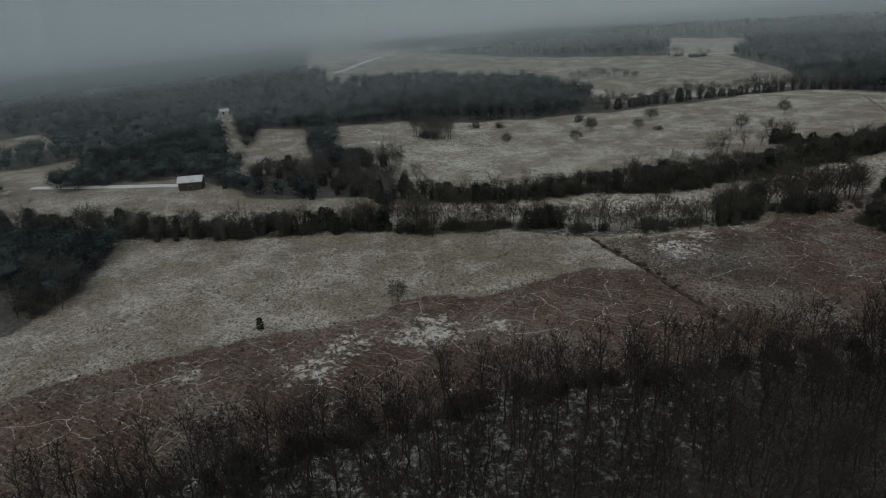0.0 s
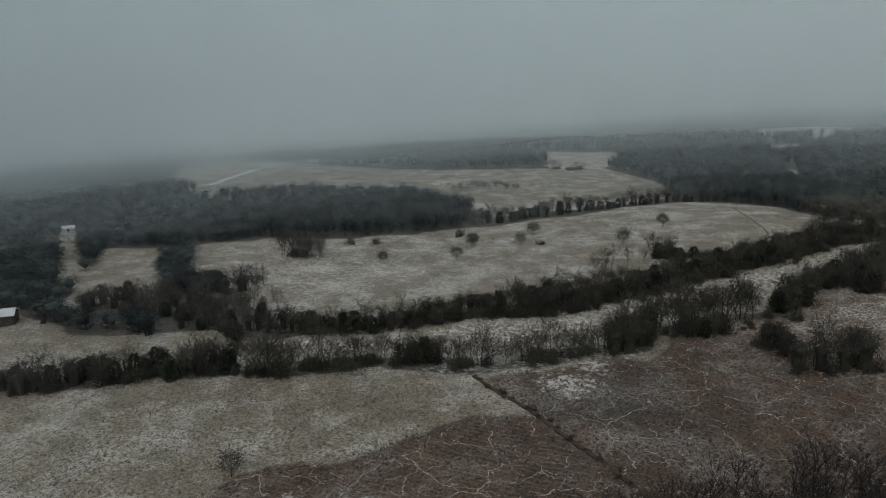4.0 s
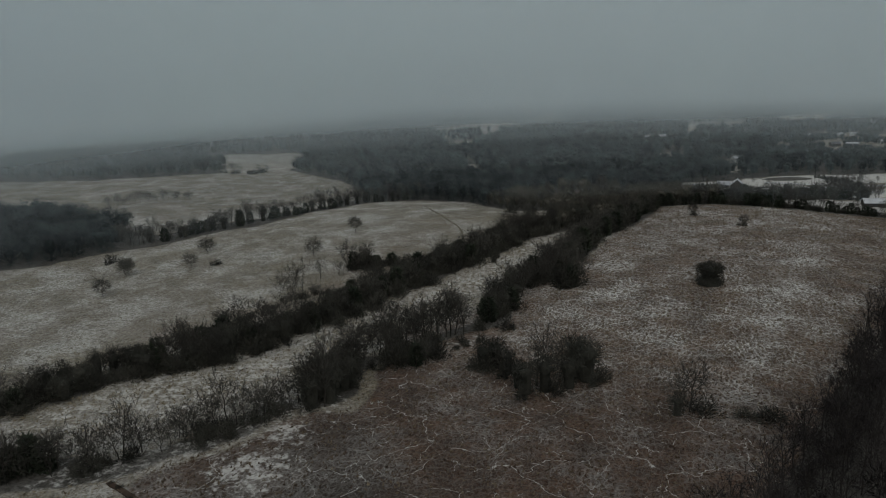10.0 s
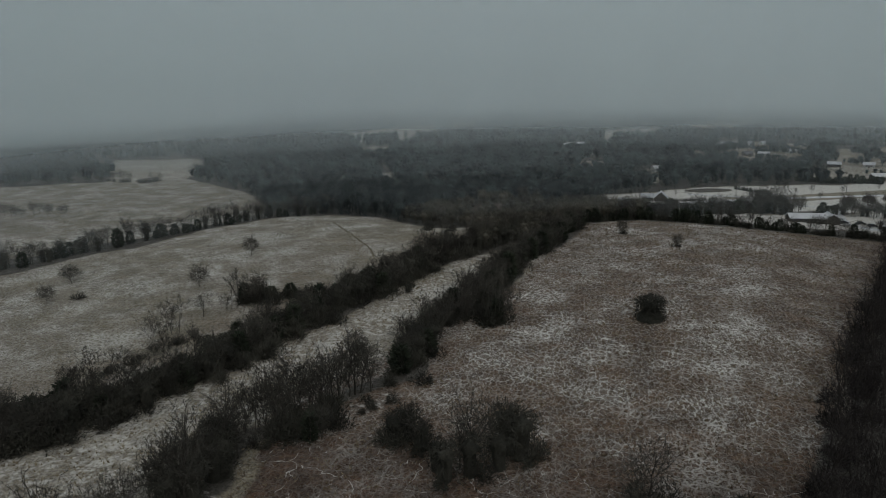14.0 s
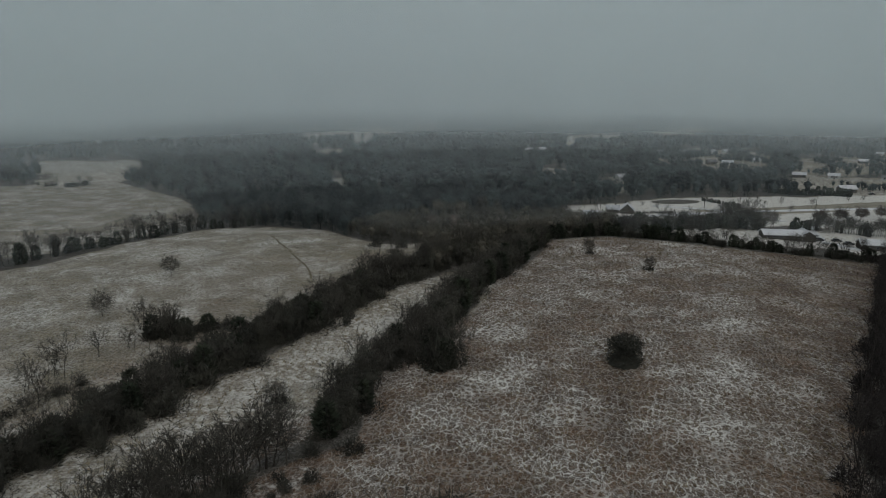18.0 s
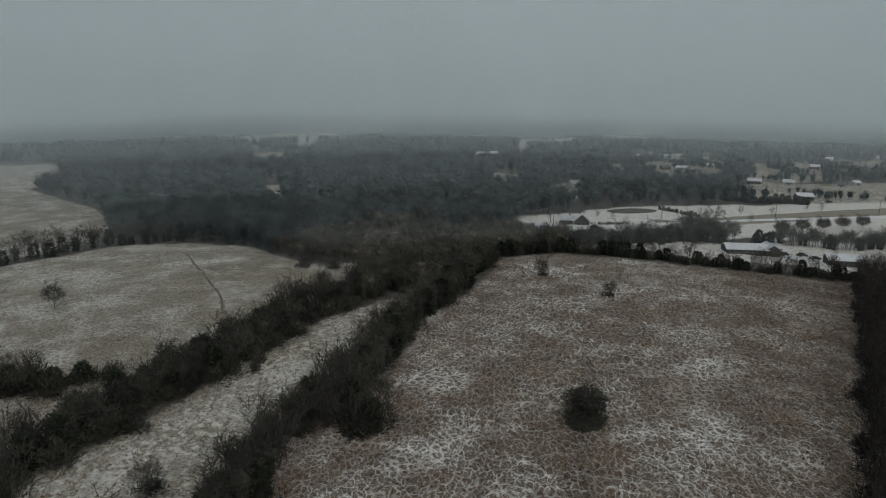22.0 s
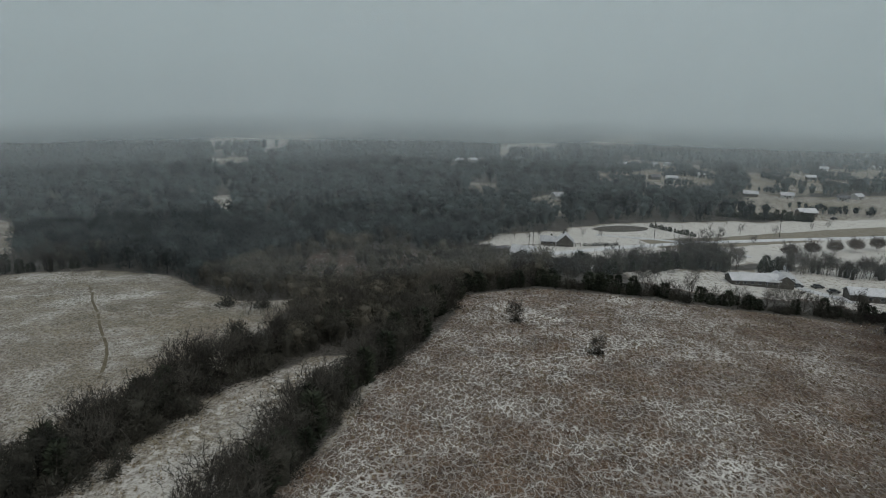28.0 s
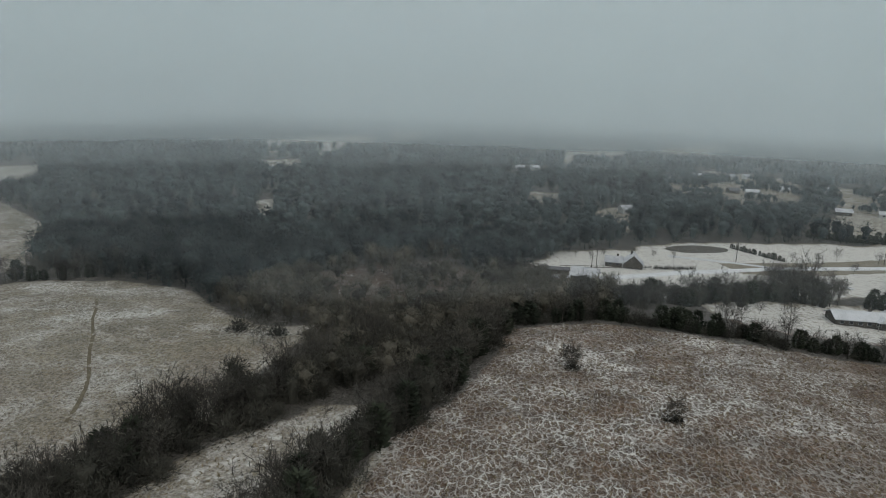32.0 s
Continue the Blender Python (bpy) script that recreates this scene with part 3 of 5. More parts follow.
def bare_tree(seed, height, spread, stems=1, limbs=9, twigs=7, low=0.34, width=0.08, fuzz=380, stout=0.016):
    """A leafless broadleaf: wood (trunk and limbs) and crown (branches and twigs)."""
    rng = np.random.default_rng(seed)
    wood, crown = Soup(), Soup()
    for s in range(stems):
        lean = rng.normal(0, 0.05 if stems == 1 else 0.28, 2)
        foot = np.array([*rng.normal(0, 0.01 if stems == 1 else 0.12 * spread, 2), -0.5])
        h = height * (1 if s == 0 else rng.uniform(0.6, 0.95))
        pts = [foot]
        for i in range(1, 6):
            u = i / 5
            pts.append(foot + np.array([lean[0] * h * u + rng.normal(0, 0.015) * h, lean[1] * h * u + rng.normal(0, 0.015) * h, (h * 0.82 + 0.5) * u]))
        r0 = stout * h / (1 if stems == 1 else 1.5)
        wood.tube(pts, [r0 * (1 - 0.16 * i) for i in range(6)], 5)
        n = max(3, limbs // (1 if stems == 1 else 2))
        for j in range(n):
            u = low + (0.95 - low) * (j + rng.uniform(0, 0.8)) / n
            k = min(int(u * 5), 4)
            p = pts[k] + (pts[k + 1] - pts[k]) * (u * 5 - k)
            turn = j * 2.4 + rng.uniform(-0.5, 0.5)
            reach = spread * 0.5 * (1.1 - 0.55 * abs(u - 0.5) - 0.45 * u) * rng.uniform(0.6, 1.1)
            out = np.array([math.cos(turn), math.sin(turn), 0])
            q1 = p + out * reach * 0.5 + np.array([0, 0, reach * rng.uniform(0.5, 0.95)])
            q2 = p + out * reach + np.array([0, 0, reach * rng.uniform(1.2, 2.1)])
            q2[2] = min(q2[2], h)
            wood.tube([p, q1, q2], [r0 * 0.42, r0 * 0.25, r0 * 0.1], 3)
            for b in range(5):
                w = rng.uniform(0.25, 1.0)
                a = p + (q1 - p) * w * 2 if w < 0.5 else q1 + (q2 - q1) * (w * 2 - 1)
                d = unit(unit(q2 - p) * 0.6 + rng.normal(0, 0.6, 3) + (0, 0, 0.45))
                length = spread * rng.uniform(0.13, 0.26)
                e = a + d * length
                crown.blade(a, e, width * 1.7, rng)
                for t in range(twigs):
                    c = a + (e - a) * rng.uniform(0.2, 1)
                    crown.blade(c, c + unit(d * 0.7 + rng.normal(0, 0.65, 3) + (0, 0, 0.2)) * length * rng.uniform(0.35, 0.8), width, rng)
    for i in range(fuzz):
        d = unit(rng.normal(0, 1, 3))
        lump = 1 + 0.18 * math.sin(3 * d[0] * 2 + seed) * math.sin(4 * d[1] + 2 * d[2] + seed)
        p = np.array([0, 0, height * 0.62]) + d * (spread * 0.42, spread * 0.42, height * 0.34) * rng.uniform(0.4, 1.0) * lump
        crown.blade(p, p + unit(d + rng.normal(0, 0.5, 3) + (0, 0, 0.55)) * spread * rng.uniform(0.08, 0.17), width * rng.uniform(0.7, 1.5), rng)
    return wood.arrays(), crown.arrays()


def brush(seed, height, spread, count=520, width=0.13, loose=0.3, reach=1.0):
    """A tangle of stems from the ground."""
    rng = np.random.default_rng(seed)
    wood, crown = Soup(), Soup()
    lobes = rng.normal(0, loose, (6, 2)) * spread * 0.55
    for i in range(14):
        c = lobes[i % 6]
        foot = np.array([*(c * 0.5), -0.3])
        tip = np.array([*(c + rng.normal(0, 0.15, 2) * spread), height * rng.uniform(0.5, 0.85)])
        wood.tube([foot, (foot + tip) / 2 + rng.normal(0, 0.05, 3) * height, tip], [0.06, 0.04, 0.02], 3)
    for i in range(count):
        c = lobes[rng.integers(6)]
        d = unit(rng.normal(0, 1, 3) * (1, 1, 0.75))
        d[2] = abs(d[2])
        r = rng.uniform(0.5, 1.0)
        size = spread * 0.3 * (0.75 + 0.5 * math.sin(c[0] * 3 + c[1]))
        p = np.array([c[0], c[1], 0]) + d * (size, size, height * 0.85) * r
        crown.blade(p, p + unit(d + rng.normal(0, 0.6, 3) + (0, 0, 0.4)) * height * rng.uniform(0.1, 0.26) * reach, width * rng.uniform(0.8, 2.2), rng)
    return wood.arrays(), crown.arrays()


def cedar(seed, height, spread, count=520):
    """An upright evergreen of ragged sprays round a trunk."""
    rng = np.random.default_rng(seed)
    wood, crown = Soup(), Soup()
    wood.tube([np.array([0, 0, -0.4]), np.array([0, 0, height * 0.5]), np.array([0, 0, height * 0.92])], [0.02 * height, 0.013 * height, 0.004 * height], 5)
    for i in range(count):
        u = rng.uniform(0.03, 1) ** 1.2
        a = rng.uniform(0, 2 * math.pi)
        edge = spread * 0.5 * (math.sqrt(max(0.0, 1 - u ** 2.6)) * min(1, u * 4 + 0.5)) * (1 + 0.22 * math.sin(3 * a + seed) + 0.15 * math.sin(17 * u + 5 * a))
        r = edge * rng.uniform(0.55, 1.05)
        p = np.array([r * math.cos(a) * 0.7, r * math.sin(a) * 0.7, u * height * 0.94])
        d = unit(np.array([math.cos(a), math.sin(a), rng.uniform(0.1, 1.1)]) + rng.normal(0, 0.25, 3))
        crown.blade(p, p + d * spread * rng.uniform(0.14, 0.3), rng.uniform(0.25, 0.55) * spread * 0.22, rng)
    return wood.arrays(), crown.arrays()


def canopy(seed, sides, blades, fine=1.0, low=0.1, skirt=0.12):
    """A broad winter crown one metre high: a lumpy core of close branches with twig sprays over it."""
    rng = np.random.default_rng(seed)
    t = Soup()
    lumps = [unit(rng.normal(0, 1, 3) * (1, 1, 0.5) + (0, 0, 0.45)) for i in range(9)]

    def swell(d):
        return 0.74 + 0.34 * max(0.0, max(float(d @ q) for q in lumps)) ** 5

    rows = ((-1.0, low, skirt), (-0.5, 0, 0), (0.05, 0, 0), (0.5, 0, 0), (0.88, 0, 0))
    for w, z, r in rows:
        for s in range(sides):
            a = 2 * math.pi * (s + 0.4 * rng.random()) / sides
            if r:
                t.v.append(np.array([r * math.cos(a), r * math.sin(a), z]))
                continue
            c = math.sqrt(1 - w * w)
            d = np.array([c * math.cos(a), c * math.sin(a), w])
            t.v.append(np.array([0, 0, 0.58]) + d * (0.4, 0.4, 0.37) * swell(d) * rng.uniform(0.35, 0.7))
    for i in range(len(rows) - 1):
        for s in range(sides):
            q, w = i * sides, (s + 1) % sides
            t.f += [(q + s, q + w, q + sides + w), (q + s, q + sides + w, q + sides + s)]
    top = (len(rows) - 1) * sides
    t.f += [(top, top + s, top + s + 1) for s in range(1, sides - 1)]
    t.tube([np.array([0, 0, -0.03]), np.array([*rng.normal(0, 0.02, 2), 0.45])], [0.018, 0.012], 3)
    for i in range(blades):
        d = unit(rng.normal(0, 1, 3) + (0, 0, 0.3))
        p = np.array([0, 0, 0.58]) + d * (0.4, 0.4, 0.37) * swell(d) * rng.uniform(0.6, 1.06)
        if i % 6 == 0:
            a, u = rng.uniform(0, 6.28), rng.random()
            r = skirt + (0.33 - skirt) * u
            p = np.array([r * math.cos(a), r * math.sin(a), 0.03 + 0.37 * u])
        t.blade(p, p + unit(d * 0.35 + rng.normal(0, 0.6, 3) + (0, 0, 0.3)) * rng.uniform(0.07, 0.17), rng.uniform(0.012, 0.028) * fine, rng, d if i % 4 else None)
    return t.arrays()


def thick_tree(seed, height, width, blades, low=0.1, skirt=0.12, bare=0):
    """A trunk under a dense crown, some limbs reaching above it."""
    rng = np.random.default_rng(seed)
    wood = Soup()
    wood.tube([np.array([0, 0, -0.4]), np.array([0, 0, height * 0.4]), np.array([*rng.normal(0, 0.3, 2), height * 0.8])], [0.02 * height, 0.015 * height, 0.006 * height], 5)
    v, f = canopy(seed, 7, blades, 0.75, low, skirt)
    v = v * (width / 0.86, width / 0.86, height)
    extra = Soup()
    for i in range(bare):
        a, r = rng.uniform(0, 6.28), width * 0.3 * rng.random()
        p = np.array([r * math.cos(a), r * math.sin(a), height * 0.8])
        e = p + np.array([rng.normal(0, 0.5), rng.normal(0, 0.5), height * rng.uniform(0.15, 0.34)])
        wood.tube([p, (p + e) / 2 + rng.normal(0, 0.1, 3), e], [0.06, 0.045, 0.02], 3)
        for j in range(7):
            q = p + (e - p) * rng.uniform(0.3, 1)
            extra.blade(q, q + unit(rng.normal(0, 0.6, 3) + (0, 0, 0.8)) * rng.uniform(0.4, 0.9), 0.06, rng)
    ev, ef = extra.arrays()
    return wood.arrays(), (np.concatenate([v, ev]), np.concatenate([f, ef + len(v)]))


def light_tree(seed, blades, fine=1.0):
    """A leafless tree one metre high with a see-through crown of twig sprays."""
    rng = np.random.default_rng(seed)
    t = Soup()
    t.tube([np.array([0, 0, -0.03]), np.array([0.01, 0, 0.35]), np.array([*rng.normal(0, 0.03, 2), 0.8])], [0.02, 0.015, 0.006], 3)
    lumps = [unit(rng.normal(0, 1, 3) + (0, 0, 0.5)) * (0.3, 0.3, 0.2) + (0, 0, 0.56) for i in range(7)]
    for i in range(blades):
        d = unit(rng.normal(0, 1, 3) + (0, 0, 0.15))
        p = lumps[i % 7] + d * (0.2, 0.2, 0.17) * rng.uniform(0.4, 1.0)
        t.blade(p, p + unit(d + rng.normal(0, 0.5, 3) + (0, 0, 0.5)) * rng.uniform(0.08, 0.18) * (0.4 + 0.6 * fine), rng.uniform(0.025, 0.055) * fine, rng)
    return t.arrays()


def kinds(makers):
    """Tree models as pairs of meshes."""
    out = []
    for name, (wood, crown), mat in makers:
        t = np.full(len(crown[0]), 0.5)
        out.append((tri_mesh(name + "_wood", *wood, BARK), tri_mesh(name + "_crown", *crown, mat, t), wood, crown))
    return out


BARE = kinds([("tree", bare_tree(10 + i, 11 + (i % 3) * 1.2, 8.5 + (i % 2) * 1.5, limbs=9 + i % 3), TWIG) for i in range(4)])
ROUND = kinds([("tree", bare_tree(90 + i, 8.5, 10.5, limbs=8, twigs=6, low=0.22, width=0.1, fuzz=1100), TWIG) for i in range(2)])
FAN = kinds([("tree", bare_tree(300 + i, 9.0 + 0.6 * (i % 2), 8.5, stems=1 + i % 3, limbs=12, twigs=6, low=0.2, width=0.085, fuzz=170), TWIG) for i in range(4)])
ORCHARD = kinds([("tree", bare_tree(94 + i, 7.5, 10.5, limbs=9, twigs=7, low=0.24, width=0.12, fuzz=2400), RUSSET) for i in range(2)])
BALL = kinds([("bush", thick_tree(60 + i, 6.6, 8.8, 2600, 0.0, 0.36, 10), BRUSH) for i in range(2)])
LUMP = kinds([("tree", thick_tree(400 + i, 8.0 + 0.5 * (i % 3), 6.6 + 0.5 * (i % 2), 950, 0.02, 0.14, 3 * (i % 3)), BRUSH) for i in range(5)])
MULTI = kinds([("tree", bare_tree(30 + i, 8.5 + i, 8 + i, stems=4, limbs=9, twigs=8, low=0.25), TWIG) for i in range(3)])
BUSH = kinds([("bush", brush(50 + i, 5.2, 6.5 + i * 0.8), BRUSH) for i in range(4)])
EVER = kinds([("cedar", cedar(70 + i, 6.2 + i * 0.6, 5.2 + 0.5 * (i % 2)), CEDAR) for i in range(4)])


def plant(model, name, x, y, size, label, category, group, turn=None, squash=1.0):
    """One tree as a thing: an empty at its foot with trunk and crown."""
    ob = new(name)
    ob.empty_display_size = 0.5
    ob.location = (x, y, float(ground(x, y)) - 0.1)
    ob.rotation_euler = (0, 0, random.uniform(0, 6.28) if turn is None else turn)
    ob.scale = (size, size, size * squash)
    for part_name, me in (("trunk", model[0]), ("crown", model[1])):
        p = new(part_name, me)
        p.parent = ob
    return tagged(ob, label, category, group)


LABELS = {
    "bare": ("bare_tree", "leafless grey-brown broadleaf tree in dry winter grass", "tree"),
    "multi": ("many_stemmed_tree", "leafless many-stemmed tree with a wide tangled crown", "tree"),
    "ball": ("bush", "dense rounded dark bush in frosted brown grass", "bush"),
    "lump": ("close_twigged_tree", "dense dark leafless tree with a rounded twiggy crown", "tree"),
    "round": ("bare_tree", "rounded leafless tree with a fine twiggy crown", "tree"),
    "orchard": ("orchard_tree", "rounded russet-twigged tree in a row beside a snowy lane", "tree"),
    "fan": ("hedgerow_tree", "leafless tree with fanned limbs in the hedgerow", "tree"),
    "bush": ("bush", "dense dark leafless bush with frost round its foot", "bush"),
    "ever": ("cedar", "dark green evergreen cedar with ragged sprays", "evergreen tree"),
}
MODELS = {"bare": BARE, "multi": MULTI, "bush": BUSH, "ever": EVER, "round": ROUND, "ball": BALL, "fan": FAN, "orchard": ORCHARD, "lump": LUMP}


def set_tree(kind, x, y, size, group="", squash=1.0, label=""):
    name, text, cat = LABELS[kind]
    return plant(random.choice(MODELS[kind]), name, x, y, size, label or text, cat, group, squash=squash)


# trees standing alone in the fields
for kind, x, y, size, sq in (
        ("round", -94, -49, 0.55, 1.0), ("ever", -107, -80, 0.3, 1.2), ("ever", -57, -111, 0.95, 1.0), ("round", -105, 208, 0.68, 1.05), ("round", -109, 171, 0.72, 1.0),
        ("round", -158, 176, 0.75, 0.85), ("round", -152, 154, 0.62, 0.95), ("round", -170, 140, 0.66, 1.15), ("round", -162, 117, 0.66, 0.95),
        ("bush", -144, 159, 0.7, 0.7), ("round", -187, 97, 0.58, 0.95), ("fan", -99, 131, 0.95, 0.95), ("fan", -95, 143, 0.72, 0.95), ("fan", -100, 123, 0.8, 0.95),
        ("bush", -189, 157, 0.95, 0.95), ("round", -172, 144, 0.55, 1.0), ("bush", -215, 123, 0.8, 0.9), ("bush", -227, 117, 0.8, 0.9), ("fan", -200, 33, 1.0, 1.0), ("multi", -203, 38, 0.8, 1.0),
        ("ball", 32, 136.5, 0.95, 1.0), ("round", 54, 209, 0.42, 1.1), ("round", 38, 233, 0.5, 1.15), ("bush", 38.5, 233, 0.6, 0.7), ("bush", 54, 209.3, 0.55, 0.7),
        ("bare", 17.5, 56, 0.85, 0.9), ("bare", 15, 56.5, 0.7, 0.9), ("lump", 15, 54.5, 0.62, 0.8), ("bush", 19.5, 55, 0.9, 0.8), ("bush", 31, 53.5, 1.0, 0.6), ("bush", 27, 54, 0.8, 0.5), ("round", -44, 120, 0.62, 0.8), ("bush", -43, 120, 0.9, 0.6),
        ("multi", -35, 247, 0.6, 0.9), ("bush", -43, 256, 0.9, 0.9), ("bush", -31, 253, 0.9, 0.8), ("fan", -94, 121, 0.75, 0.9), ("fan", -90, 148, 0.62, 0.9),
        ("fan", -101, 97, 0.85, 0.95), ("multi", -105, 94, 0.6, 0.9)):
    set_tree(kind, x, y, size * (1.3 if kind == "multi" else 1.12), "trees alone in the fields", sq)
# dark hedge with evergreens below the pasture's edge
for i in range(14):
    set_tree(random.choice(("ever", "bush", "bush", "bush")), -88 + i * 1.5 + random.uniform(-1, 1), 155 + i * 0.7 + random.uniform(-1.5, 1.5), random.uniform(0.6, 0.95), "dark hedge beside the northern belt", 0.85)
for i in range(16):
    set_tree(random.choice(("bush", "bush", "multi")), -106 + i * 1.1 + random.uniform(-1, 1), 92 + i * 2.4 + random.uniform(-1.5, 1.5), random.uniform(0.5, 0.8), "low hedge beside the northern belt", 0.8)

random.seed(5)
# the clump in the northwest field
for i in range(24):
    a, r = random.uniform(0, 6.28), random.uniform(0, 1) ** 0.5
    set_tree(random.choice(("bare", "fan", "fan", "bush")), -229 + 12 * r * math.cos(a), 88 + 6.5 * r * math.sin(a), random.uniform(0.75, 0.98), "clump of trees in the pasture", 1.05)
# thickets in the brown field
for cx, cy, rx, ry, n in ((-9, 139, 5, 4, 9), (-45, 78, 9, 5, 12), (-84, 157, 8, 4, 8)):
    for i in range(n):
        a, r = random.uniform(0, 6.28), random.uniform(0, 1) ** 0.5
        kind = random.choice(("bush", "bush", "bush", "multi", "ever"))
        set_tree(kind, cx + rx * r * math.cos(a), cy + ry * r * math.sin(a), random.uniform(0.7, 1.15) * (0.75 if kind != "bush" else 1.1), "thicket in the brown field", random.uniform(1.05, 1.4))

for kind, x, y, size in (("lump", -15, 62, 0.95), ("lump", -11, 63.5, 1.0), ("lump", -6, 65.5, 0.95), ("lump", -2.5, 69, 1.25), ("lump", -5, 71, 1.3), ("bare", -10, 68, 1.05), ("multi", -8, 70, 1.0),
                         ("bare", -13, 66, 0.95), ("lump", -17, 65, 0.85), ("bush", -15, 60, 0.9), ("bush", -9, 62, 0.9), ("bush", -1, 67, 0.8), ("lump", -26, 74, 0.85), ("lump", -23.5, 75.5, 0.9),
                         ("multi", -22, 74, 0.75), ("bush", -25, 72.5, 0.9), ("bush", 1, 70, 0.8), ("bush", -20.5, 70.5, 0.9), ("bush", -28, 73.5, 0.8), ("lump", -20, 72, 0.7)):
    set_tree(kind, x, y, size, "thicket in the brown field", 1.05)

HEDGE_EAST = [(28, 268), (50, 279), (75, 272), (105, 266), (160, 264), (220, 270)]


def along(line, step, spread, mix, sizes, group, shift=0.0):
    """Trees in a belt along a line."""
    for (ax, ay), (bx, by) in zip(line, line[1:]):
        n = max(1, round(math.hypot(bx - ax, by - ay) / step))
        for i in range(n):
            u = (i + random.random()) / n
            off = random.gauss(shift, spread)
            d = math.hypot(bx - ax, by - ay)
            x, y = ax + (bx - ax) * u - (by - ay) / d * off, ay + (by - ay) * u + (bx - ax) / d * off
            kind = random.choice(mix)
            set_tree(kind, x, y, random.uniform(*sizes) * (1.15 if kind == "bush" else 1.0), group, random.uniform(0.85, 1.1))


along(BELT_SOUTH[:6], 1.7, 2.8, ("lump", "fan", "multi", "lump", "ever"), (0.75, 1.05), "southern tree belt", 1.3)
along(BELT_SOUTH[5:11], 1.9, 1.7, ("fan", "fan", "bare", "bare", "multi"), (0.68, 0.9), "southern tree belt", 1.3)
along([(-104, 13), (-96, 18)], 1.6, 1.2, ("ever",), (0.75, 0.95), "southern tree belt", 1.0)
along([(-60, 50), (-57, 60), (-55, 69)], 1.0, 2.0, ("lump", "lump", "multi", "bare"), (0.85, 1.15), "southern tree belt", 0.0)
along([(-57, 77), (-46.5, 87), (-35, 97)], 1.3, 0.8, ("fan", "fan", "bare"), (0.95, 1.2), "southern tree belt", 0.0)
along(BELT_SOUTH[14:], 1.5, 2.0, ("fan", "fan", "multi", "lump", "lump", "ever"), (0.8, 1.1), "southern tree belt", 0.4)
along([(-26, 138), (-19, 152), (-14, 168), (-9, 180)], 2.2, 1.4, ("fan", "fan", "bare", "multi", "bush"), (0.6, 0.82), "southern tree belt", 0.0)
along(BELT_NORTH[:5], 1.5, 2.2, ("fan", "lump", "lump", "multi", "ever"), (0.65, 0.9), "northern tree belt", 2.6)
along(BELT_NORTH[4:], 1.2, 2.7, ("fan", "lump", "lump", "multi", "ever", "lump"), (0.8, 1.1), "northern tree belt", 2.0)
along(HEDGE_EAST, 1.3, 1.7, ("bush", "ever", "ever", "bush", "bare", "fan"), (0.5, 0.85), "eastern hedge")


# ---- woods ----
def scatter(x0, x1, y0, y1, step, seed):
    rng = np.random.default_rng(seed)
    a, b = np.meshgrid(np.arange(x0, x1, step), np.arange(y0, y1, step))
    return a.ravel() + rng.uniform(-0.5, 0.5, a.size) * step, b.ravel() + rng.uniform(-0.5, 0.5, a.size) * step, rng


def plant_many(name, models, x, y, sizes, mats, label, rng, smooth=False):
    """Many trees joined, each turned and scaled on its own."""
    pick, turn, tint = rng.integers(0, len(models), len(x)), rng.uniform(0, 6.28, len(x)), rng.uniform(0, 1, len(x))
    z = ground(x, y)
    layers = len(models[0])
    for layer in range(layers):
        vs, fs, ts, base = [], [], [], 0
        for m in range(len(models)):
            v, f = models[m][layer]
            k = np.where(pick == m)[0]
            c, s = np.cos(turn[k])[:, None], np.sin(turn[k])[:, None]
            px = (v[None, :, 0] * c - v[None, :, 1] * s) * sizes[k, None, 0] + x[k, None]
            py = (v[None, :, 0] * s + v[None, :, 1] * c) * sizes[k, None, 0] + y[k, None]
            pz = v[None, :, 2] * sizes[k, None, 1] + z[k, None]
            vs.append(np.stack([px, py, pz], -1).reshape(-1, 3))
            fs.append((f[None] + (np.arange(len(k)) * len(v))[:, None, None] + base).reshape(-1, 3))
            ts.append(np.repeat(tint[k], len(v)))
            base += len(k) * len(v)
        ob = new(name, tri_mesh(name, np.concatenate(vs), np.concatenate(fs), mats[layer], np.concatenate(ts), smooth))
        tagged(ob, label[layer], "woods", kind="stuff")


# near woods on the southeast side: full trees towards the fields and under the flight's first view, lighter ones behind
WOOD_TREES = [bare_tree(200 + i, 12 + (i % 3) * 1.4, 7 + (i % 2), limbs=9, twigs=4, low=0.4, fuzz=240, width=0.055, stout=0.013) for i in range(5)]
x, y, rng = scatter(-150, 260, -260, 262, 3.9, 21)
d = away(WOODSEDGE, x, y)
wood = ~open_ground(x, y) & inside(WOODSEDGE + [(300, 256), (300, -300), (-79, -300)], x, y)
view = np.degrees(np.arctan2(30 - x, y + 147))
full = wood & ((d < 15) | ((view > 5) & (view < 92) & (np.hypot(x - 30, y + 147) > 45)))
x1, y1 = x[full], y[full]
s = rng.uniform(0.75, 1.15, len(x1))
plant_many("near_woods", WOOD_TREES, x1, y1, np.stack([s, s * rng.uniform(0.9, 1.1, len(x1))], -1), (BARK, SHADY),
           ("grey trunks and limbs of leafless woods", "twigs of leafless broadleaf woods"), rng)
BACKWOODS = wood & ~full & (rng.random(len(x)) < np.where(d < 50, 0.3, 0.05))
x2, y2, rng2 = x[BACKWOODS], y[BACKWOODS], rng
